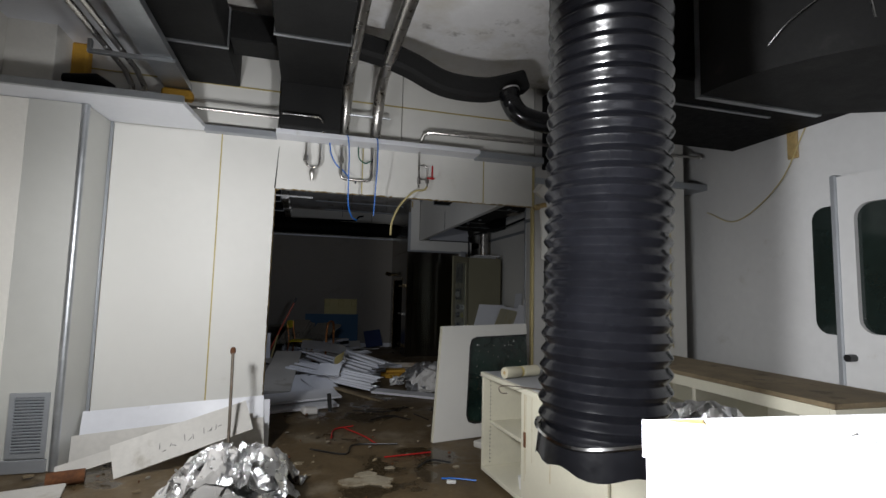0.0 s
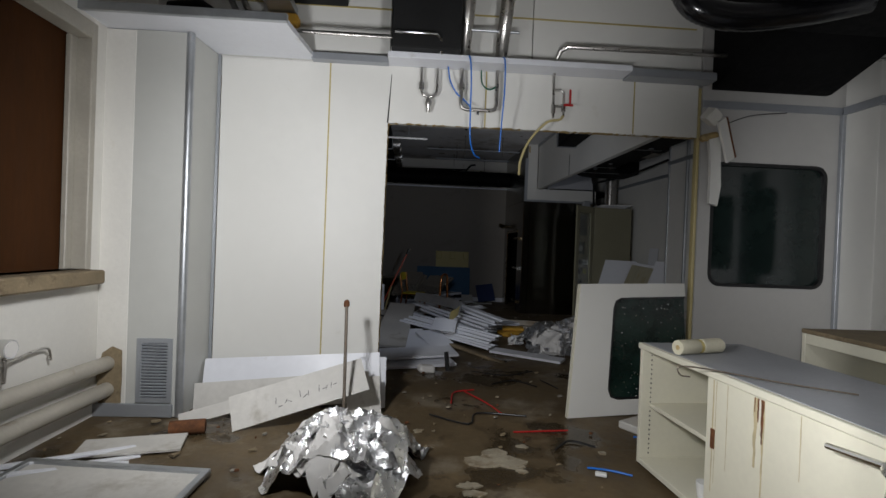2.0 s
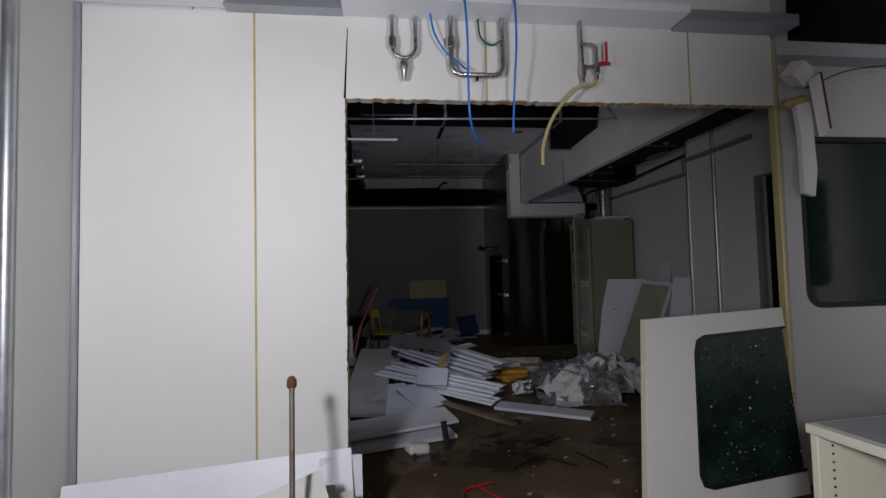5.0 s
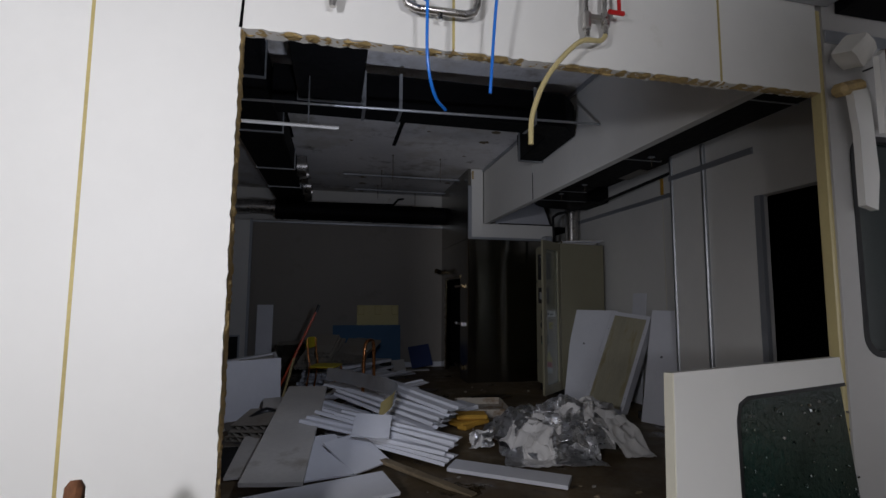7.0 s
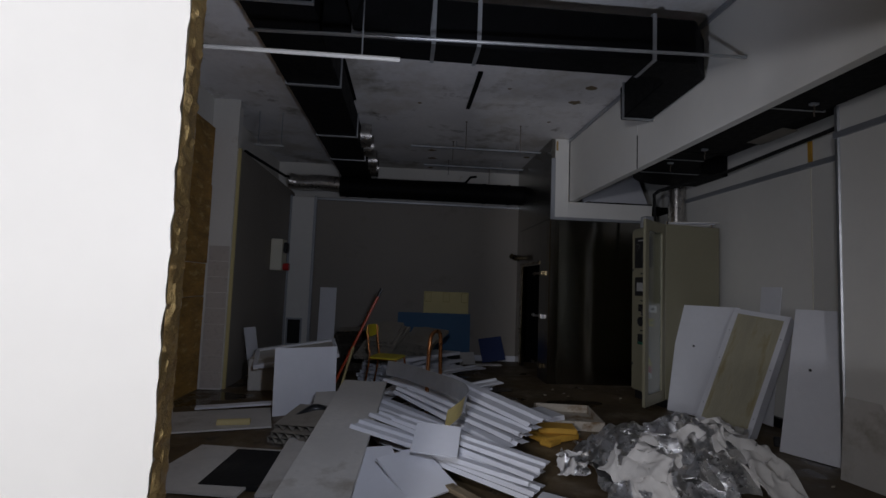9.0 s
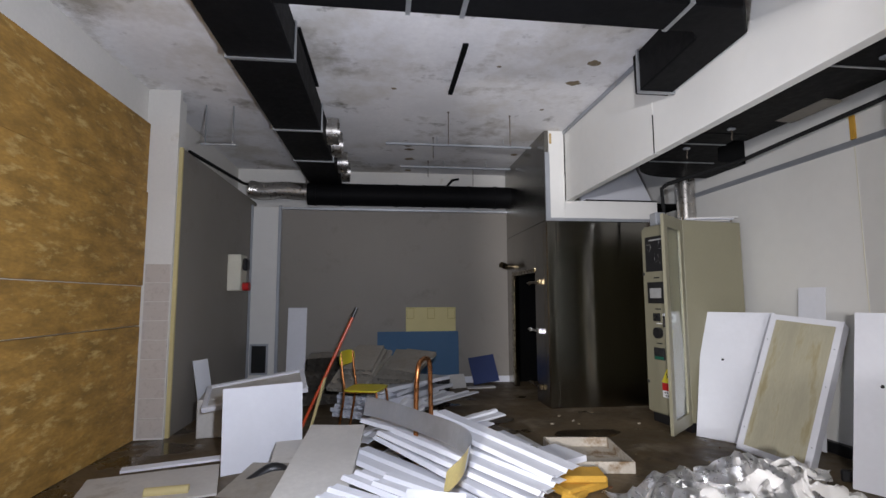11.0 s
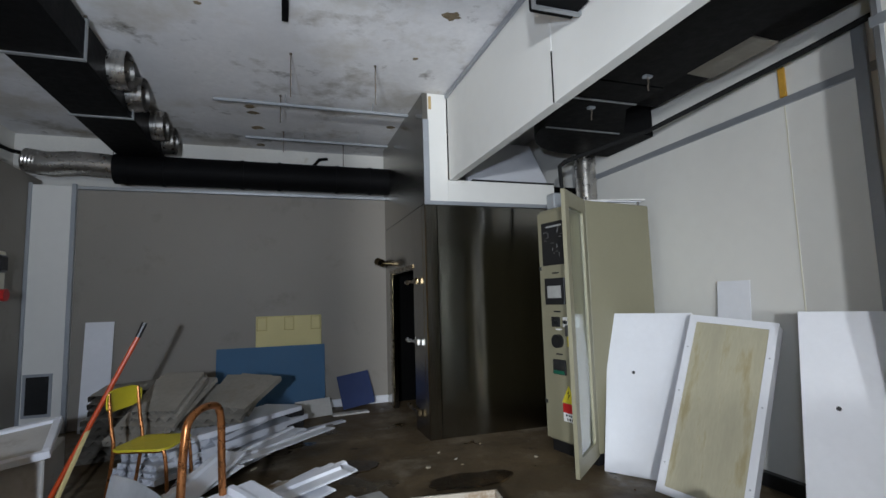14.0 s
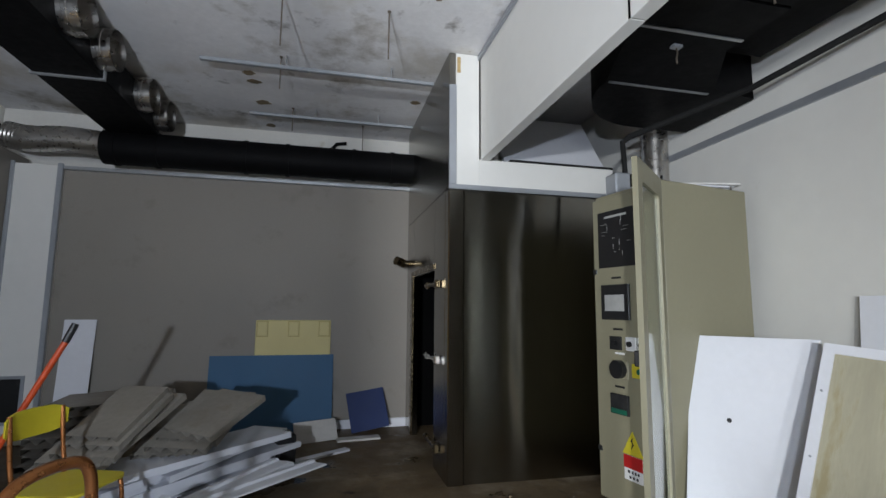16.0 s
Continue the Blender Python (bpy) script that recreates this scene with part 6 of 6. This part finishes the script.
# large loose sheets in the foreground
sheet("long dirty white board lying on the heap", (-0.56, 6.7, 0.14), (-0.17, 6.68, 0.14), (-0.53, 8.95, 0.37), 0.42, 2.3, 0.03, M_SHEET_DIRTY, seed=70, warp=0.01)
sheet("square grey-white sheet sloping on the heap", (-0.22, 6.9, 0.06), (0.22, 7.0, 0.06), (-0.2, 7.5, 0.2), 0.44, 0.62, 0.015, M_SHEET, seed=71)
sheet("square grey-white sheet sloping on the heap", (0.22, 7.02, 0.05), (0.52, 7.25, 0.06), (0.12, 7.4, 0.2), 0.38, 0.42, 0.015, M_SHEET, seed=72)
sheet("small white sheet on top of the strips", (0.2, 7.38, 0.24), (0.5, 7.33, 0.22), (0.25, 7.65, 0.36), 0.32, 0.3, 0.012, M_SHEET, seed=73)
sheet("white sheet on the floor near the opening", (-0.45, 6.15, 0.10), (0.45, 6.45, 0.10), (-0.5, 6.4, 0.14), 1.0, 0.3, 0.025, M_SHEET, seed=74)
sheet("white sheet on the floor near the opening", (-0.55, 6.0, 0.03), (0.4, 6.28, 0.03), (-0.6, 6.3, 0.05), 1.05, 0.35, 0.03, M_SHEET, seed=75)
sheet("long white board lying flat on the floor", (0.95, 7.05, 0.03), (1.62, 6.58, 0.03), (1.05, 7.25, 0.04), 0.95, 0.2, 0.03, M_SHEET, seed=76)
sheet("thick white slab lying on smaller sheets", (0.97, 8.87, 0.09), (1.42, 9.2, 0.09), (0.84, 9.15, 0.14), 0.56, 0.34, 0.05, M_SHEET, seed=83)
sheet("flat grey sheet lying on the floor", (0.9, 9.25, 0.02), (1.5, 9.4, 0.02), (0.85, 9.7, 0.03), 0.7, 0.42, 0.012, M_SHEET_DIRTY, seed=84)
sheet("dirty sheet lying on the heap", (-0.65, 8.35, 0.16), (-0.12, 8.4, 0.18), (-0.6, 9.1, 0.26), 0.52, 0.7, 0.01, M_SHEET_DIRTY, seed=77)
sheet("white sheet under the long board", (-0.75, 7.2, 0.02), (-0.3, 7.2, 0.03), (-0.75, 8.0, 0.08), 0.5, 0.9, 0.02, M_SHEET_DIRTY, seed=78)
sheet("dark green-grey board lying on the floor", (-1.15, 7.35, 0.02), (-0.75, 7.3, 0.02), (-1.0, 7.9, 0.06), 0.5, 0.55, 0.03, M_DUCT_GREY, seed=79)
sheet("flat grey sheet lying on the floor", (-1.9, 8.4, 0.02), (-1.2, 8.6, 0.02), (-1.95, 9.0, 0.04), 0.9, 0.6, 0.015, M_SHEET_DIRTY, seed=80)
sheet("flat grey sheet lying on the floor", (-1.55, 7.3, 0.02), (-0.95, 7.2, 0.02), (-1.55, 8.0, 0.03), 0.7, 0.8, 0.015, M_SHEET_DIRTY, seed=81)
sheet("long narrow white strip on the floor", (-1.9, 9.1, 0.05), (-0.9, 9.25, 0.10), (-1.9, 9.15, 0.06), 1.0, 0.06, 0.02, M_SHEET, seed=82)
strip_pile(LAB_H, -0.95, 8.15, 0.04, -20, 3, 0.5, 0.4, 5, 0.04, 0.05, 8, 14, "hollow", M_HOLLOW, "hollow sheets")
solid("cardboard_tube", tube(B(), [(-1.52, 8.66, 0.045), (-1.24, 8.7, 0.045)], 0.035, 14), M_HOSE, "short yellowed cardboard tube on the floor", "tube")
solid("wood_plank", box(B(), -0.75, -0.04, 0, 0.75, 0.04, 0.03, 0.006), M_WOOD, "broken brown wooden plank under the sheets", "plank", m=pose(0.55, 7.15, 0.04, 0, 5, -48))
solid("dark_hose", tube(B(), arc([(-0.75, 8.35, 0.18), (-0.62, 8.45, 0.24), (-0.5, 8.42, 0.2), (-0.42, 8.3, 0.14)], 5), 0.04, 12), M_BLACK, "short thick black rubber hose", "hose")
solid("castor_leg", tube(B(), [(0.32, 6.1, 0.22), (0.34, 6.05, 0.02)], 0.025, 10), M_BLACK, "black plastic furniture leg under a sheet", "leg")
solid("plaster_chunk", box(B(), -0.09, -0.06, 0, 0.09, 0.06, 0.08, 0.02), M_PAPER, "yellowish crumpled paper lump under the sheets", "paper lump", m=pose(0.1, 6.05, 0.0, 0, 8, 20))

# curved aluminium strip
cs = thing("aluminium_strip", "bent aluminium edging strip with yellow tape on the heap", "metal strip")
path = arc([(-0.02, 9.16, 0.42), (0.15, 8.95, 0.43), (0.38, 8.56, 0.43), (0.58, 8.2, 0.43), (0.66, 7.97, 0.41), (0.6, 7.77, 0.37), (0.47, 7.64, 0.31)], 6)
bm = B()
rows_ = []
for i, p in enumerate(path):
    q = path[min(i + 1, len(path) - 1)] - path[max(i - 1, 0)]
    nrm = Vector((q.y, -q.x, 0)).normalized()
    rows_.append([bm.verts.new(p + nrm * a + Vector((0, 0, b))) for a, b in ((0.03, 0), (0.0, 0.14), (-0.003, 0.14), (0.026, -0.003))])
for i, (a, b) in enumerate(zip(rows_, rows_[1:])):
    for j in range(4):
        f = bm.faces.new((a[j], b[j], b[(j + 1) % 4], a[(j + 1) % 4]))
        f.material_index = int(i > len(path) * 0.78)
bmesh.ops.recalc_face_normals(bm, faces=bm.faces)
part("strip", bm, [M_GALV, M_SEAM], cs)

# tray box, blocks, foil
tb = thing("shallow_box", "shallow white cardboard box on the floor", "box", pose(1.86, 9.1, 0, 0, 0, -8))
bm = B()
box(bm, -0.3, -0.35, 0, 0.3, 0.35, 0.01)
for a in ((-0.3, -0.35, -0.285, 0.35), (0.285, -0.35, 0.3, 0.35), (-0.285, -0.35, 0.285, -0.335), (-0.285, 0.335, 0.285, 0.35)):
    box(bm, a[0], a[1], 0.01, a[2], a[3], 0.09)
part("box_shell", bm, M_CARTON, tb)
for x, y, z, w_, l, h, a in ((1.14, 8.74, 0.0, 0.13, 0.09, 0.07, 10), (1.52, 8.45, 0.012, 0.2, 0.12, 0.06, 25), (1.55, 8.47, 0.075, 0.17, 0.11, 0.05, -8), (1.45, 8.32, 0.0, 0.09, 0.06, 0.05, 40)):
    solid("foam_block", one_box(-w_, -l, 0, w_, l, h, 0.012), M_YFOAMBLOCK, "ochre insulation block on the floor", "foam block", group="ochre blocks", m=pose(x, y, z, 0, 0, a))
solid("cardboard_carton", one_box(-0.17, -0.11, 0, 0.17, 0.11, 0.19, 0.008), M_CARTON, "torn beige carton lying among the sheets", "carton", m=pose(0.72, 9.62, 0.02, 8, 0, 24))
heap("foil_heap", "heap of crumpled foil-backed paper and plastic film", "foil heap", 2.32, 7.66, 0.95, 0.62, 0.5, 12, 31, foil=0.4, size=0.8, freq=3.1)
heap("paper_scrap", "torn white paper and foil scraps", "scraps", 1.5, 7.75, 0.28, 0.2, 0.1, 4, 33, foil=0.3, size=0.25)

# ceiling rails and cables in the workshop
for y, x0, x1 in ((11.4, 0.12, 2.15), (12.55, 0.35, 2.15)):
    rl = thing("ceiling_rail", "galvanised mounting rail under the ceiling", "rail", group="ceiling rails")
    part("rail", one_box(x0, y - 0.02, 3.47, x1, y + 0.02, 3.5, 0.003), M_ALU, rl)
    for x in (x0 + 0.7, x1 - 0.4):
        part("threaded_rod", tube(B(), [(x, y, 3.5), (x, y, 3.6)], 0.006, 6), M_GALV, rl)
for x, y, z in ((0.86, 10.49, 3.2), (1.62, 10.53, 3.22), (0.77, 11.43, 3.3), (0.8, 12.58, 3.33), (1.6, 12.95, 3.26), (-0.62, 10.3, 3.3), (-1.15, 12.85, 3.2)):
    rd = thing("threaded_rod", "thin grey threaded rod hanging from the ceiling", "rod", group="threaded rods")
    part("shaft", tube(B(), [(x, y, 3.599), (x, y, z)], 0.0055, 6), M_IRON, rd)
    part("anchor", tube(B(), [(x, y, 3.6), (x, y, 3.588)], 0.013, 8), M_IRON, rd)
rs = random.Random(77)
for x, y, a in ((0.44, 11.82, 0.07), (0.47, 12.0, 0.07), (0.5, 12.5, 0.09), (0.5, 13.2, 0.08), (2.1, 12.1, 0.06), (2.05, 9.57, 0.08), (2.08, 9.13, 0.07), (1.95, 10.3, 0.03), (0.2, 9.9, 0.03), (1.2, 9.3, 0.025)):
    pts = [(x + a * rs.uniform(0.6, 1.1) * math.cos(6.283 * i / 16), y + a * rs.uniform(0.5, 0.9) * math.sin(6.283 * i / 16)) for i in range(16)]
    solid("ceiling_spot", ragged(B(), pts, "z", 3.597, 3.601), M_WOOD, "dark brown spalled spot in the ceiling", "stain", "structure")
for x, y0, y1 in ((0.81, 8.9, 9.95), (-0.6, 8.8, 9.9)):
    solid("ceiling_slot", one_box(x - 0.025, y0, 3.575, x + 0.025, y1, 3.599, 0.004), M_DUCT, "dark cast-in channel in the ceiling", "channel", "structure")
solid("hanger_bracket", tube(tube(tube(B(), [(-1.92, 10.58, 3.6), (-1.92, 10.58, 3.14)], 0.008, 6), [(-1.62, 10.58, 3.6), (-1.62, 10.58, 3.14)], 0.008, 6), [(-1.97, 10.58, 3.14), (-1.58, 10.58, 3.14)], 0.014, 6), M_GALV, "galvanised hanger with two threaded rods", "hanger")
solid("black_cable", tube(B(), [(-2.05, 10.5, 3.02), (-2.05, 12.6, 3.16), (-2.0, 13.3, 3.28), (1.2, 13.35, 3.36), (1.3, 13.35, 3.48), (1.42, 13.35, 3.5)], 0.022, 8), M_DUCT, "black insulated pipe along the upper wall", "pipe")
solid("support_bar", tube(B(), [(-1.0, 7.25, 3.02), (2.47, 7.2, 3.06)], 0.012, 8), M_GALV, "thin steel bar spanning below the ducts", "bar")
solid("white_tube", tube(B(), [(-1.9, 6.9, 2.72), (0.03, 6.9, 2.72)], 0.014, 10), M_SHEET_DIRTY, "thin grey-white plastic conduit below the ducts", "conduit")
for x in (-1.7, -0.2):
    solid("threaded_rod", tube(B(), [(x, 6.9, 2.72), (x, 6.9, 3.6)], 0.005, 6), M_GALV, "thin threaded rod hanging from the ceiling", "rod", group="threaded rods")

# ---- small litter ----
LIT = [M_WETPAPER, M_WOOD, M_WOOD, M_HOLLOW, M_RUST]


def litter(name, label, n, x0, x1, y0, y1, smin, smax, seed, mats):
    r = random.Random(seed)
    bm = B()
    for _ in range(n):
        x, y, s = r.uniform(x0, x1), r.uniform(y0, y1), r.uniform(smin, smax)
        k = r.choice((3, 4, 5, 6))
        a0 = r.uniform(0, 6)
        t = r.uniform(0.004, 0.014)
        tilt = r.uniform(0, 0.25)
        top = [bm.verts.new((x + s * r.uniform(0.5, 1) * math.cos(a0 + 6.283 * i / k), y + s * r.uniform(0.4, 0.8) * math.sin(a0 + 6.283 * i / k), 0.012 + t + tilt * s * math.cos(6.283 * i / k + a0))) for i in range(k)]
        low = [bm.verts.new((v.co.x, v.co.y, max(0.0, v.co.z - t))) for v in top]
        mi = r.randrange(len(mats))
        bm.faces.new(top).material_index = mi
        for i in range(k):
            bm.faces.new((top[i], low[i], low[(i + 1) % k], top[(i + 1) % k])).material_index = mi
    return solid(name, bm, mats, label, "rubble", kind="stuff", smooth=False)


litter("floor_litter", "scattered chips of plaster, paper and wood", 90, -1.3, 2.6, 3.4, 6.6, 0.005, 0.032, 1, LIT)
litter("floor_litter", "scattered chips of plaster, paper and wood", 60, -2.1, 3.3, 6.4, 10.8, 0.006, 0.035, 2, LIT)
litter("floor_litter", "scattered chips of plaster and wood by the wall", 30, -2.4, -0.9, 3.0, 4.5, 0.01, 0.05, 3, LIT)
rw_ = random.Random(61)
for x, y, w_, l, n_ in ((0.5, 3.93, 0.15, 0.17, 9), (0.735, 4.1, 0.04, 0.035, 1), (0.34, 3.5, 0.12, 0.07, 4), (0.62, 3.72, 0.05, 0.05, 2), (-0.02, 4.35, 0.08, 0.05, 2), (1.28, 4.0, 0.05, 0.04, 2)):
    ps = thing("paper_scrap", "wet torn paper stuck flat to the floor", "scraps", group="wet paper")
    for q in range(n_):
        cx, cy = x + rw_.uniform(-0.7, 0.7) * w_, y + rw_.uniform(-0.7, 0.7) * l
        a0, rr_ = rw_.uniform(0, 6), (0.55 * min(w_, l) if n_ > 1 else min(w_, l)) * rw_.uniform(0.7, 1.2)
        pts = [(cx + rr_ * 1.5 * rw_.uniform(0.45, 1.1) * math.cos(a0 + 6.283 * i / 13), cy + rr_ * rw_.uniform(0.45, 1.1) * math.sin(a0 + 6.283 * i / 13)) for i in range(13)]
        part("scrap", ragged(B(), pts, "z", 0.002, 0.0105 + 0.0006 * q), M_WETPAPER, ps)
for i, pts in enumerate(([(0.3, 5.0, 0.014), (0.35, 5.3, 0.014), (0.55, 5.4, 0.014)], [(0.45, 5.35, 0.014), (0.62, 5.0, 0.014), (0.7, 4.75, 0.014)], [(0.72, 4.35, 0.014), (1.15, 4.4, 0.014)], [(1.3, 5.8, 0.014), (1.4, 5.5, 0.014)], [(0.1, 4.7, 0.014), (0.4, 4.5, 0.014), (0.5, 4.75, 0.014), (0.9, 4.7, 0.014)], [(0.75, 5.6, 0.014), (1.0, 5.75, 0.014), (1.2, 5.55, 0.014)], [(0.6, 6.1, 0.014), (0.95, 5.95, 0.014), (1.3, 6.15, 0.014)], [(0.95, 4.05, 0.014), (1.1, 4.2, 0.014), (1.25, 4.1, 0.014)])):
    solid("red_wire", tube(B(), arc(pts, 5), 0.007, 6), M_RED if i < 3 else M_BLACK, "piece of insulated wire on the floor", "wire", group="wire pieces")
solid("switch_piece", one_box(-0.035, -0.02, 0, 0.035, 0.02, 0.02, 0.004), M_WHITE, "small white plastic part on the floor", "plastic part", m=pose(1.13, 3.68, 0.008, 0, 0, -20))
for x, y, rx_, ry_, sd in ((1.3, 10.5, 0.28, 0.16, 3), (2.2, 9.85, 0.35, 0.14, 5)):
    pts = [(x + rx_ * (1 + 0.35 * noise.noise((math.cos(a) * 2, math.sin(a) * 2, sd))) * math.cos(a), y + ry_ * (1 + 0.4 * noise.noise((math.cos(a) * 2, math.sin(a) * 2, sd + 9))) * math.sin(a)) for a in (6.2832 * i / 30 for i in range(30))]
    solid("floor_stain", ragged(B(), pts, "z", 0.0, 0.012), M_OIL, "dark brown oily patch on the floor", "stain", "structure")
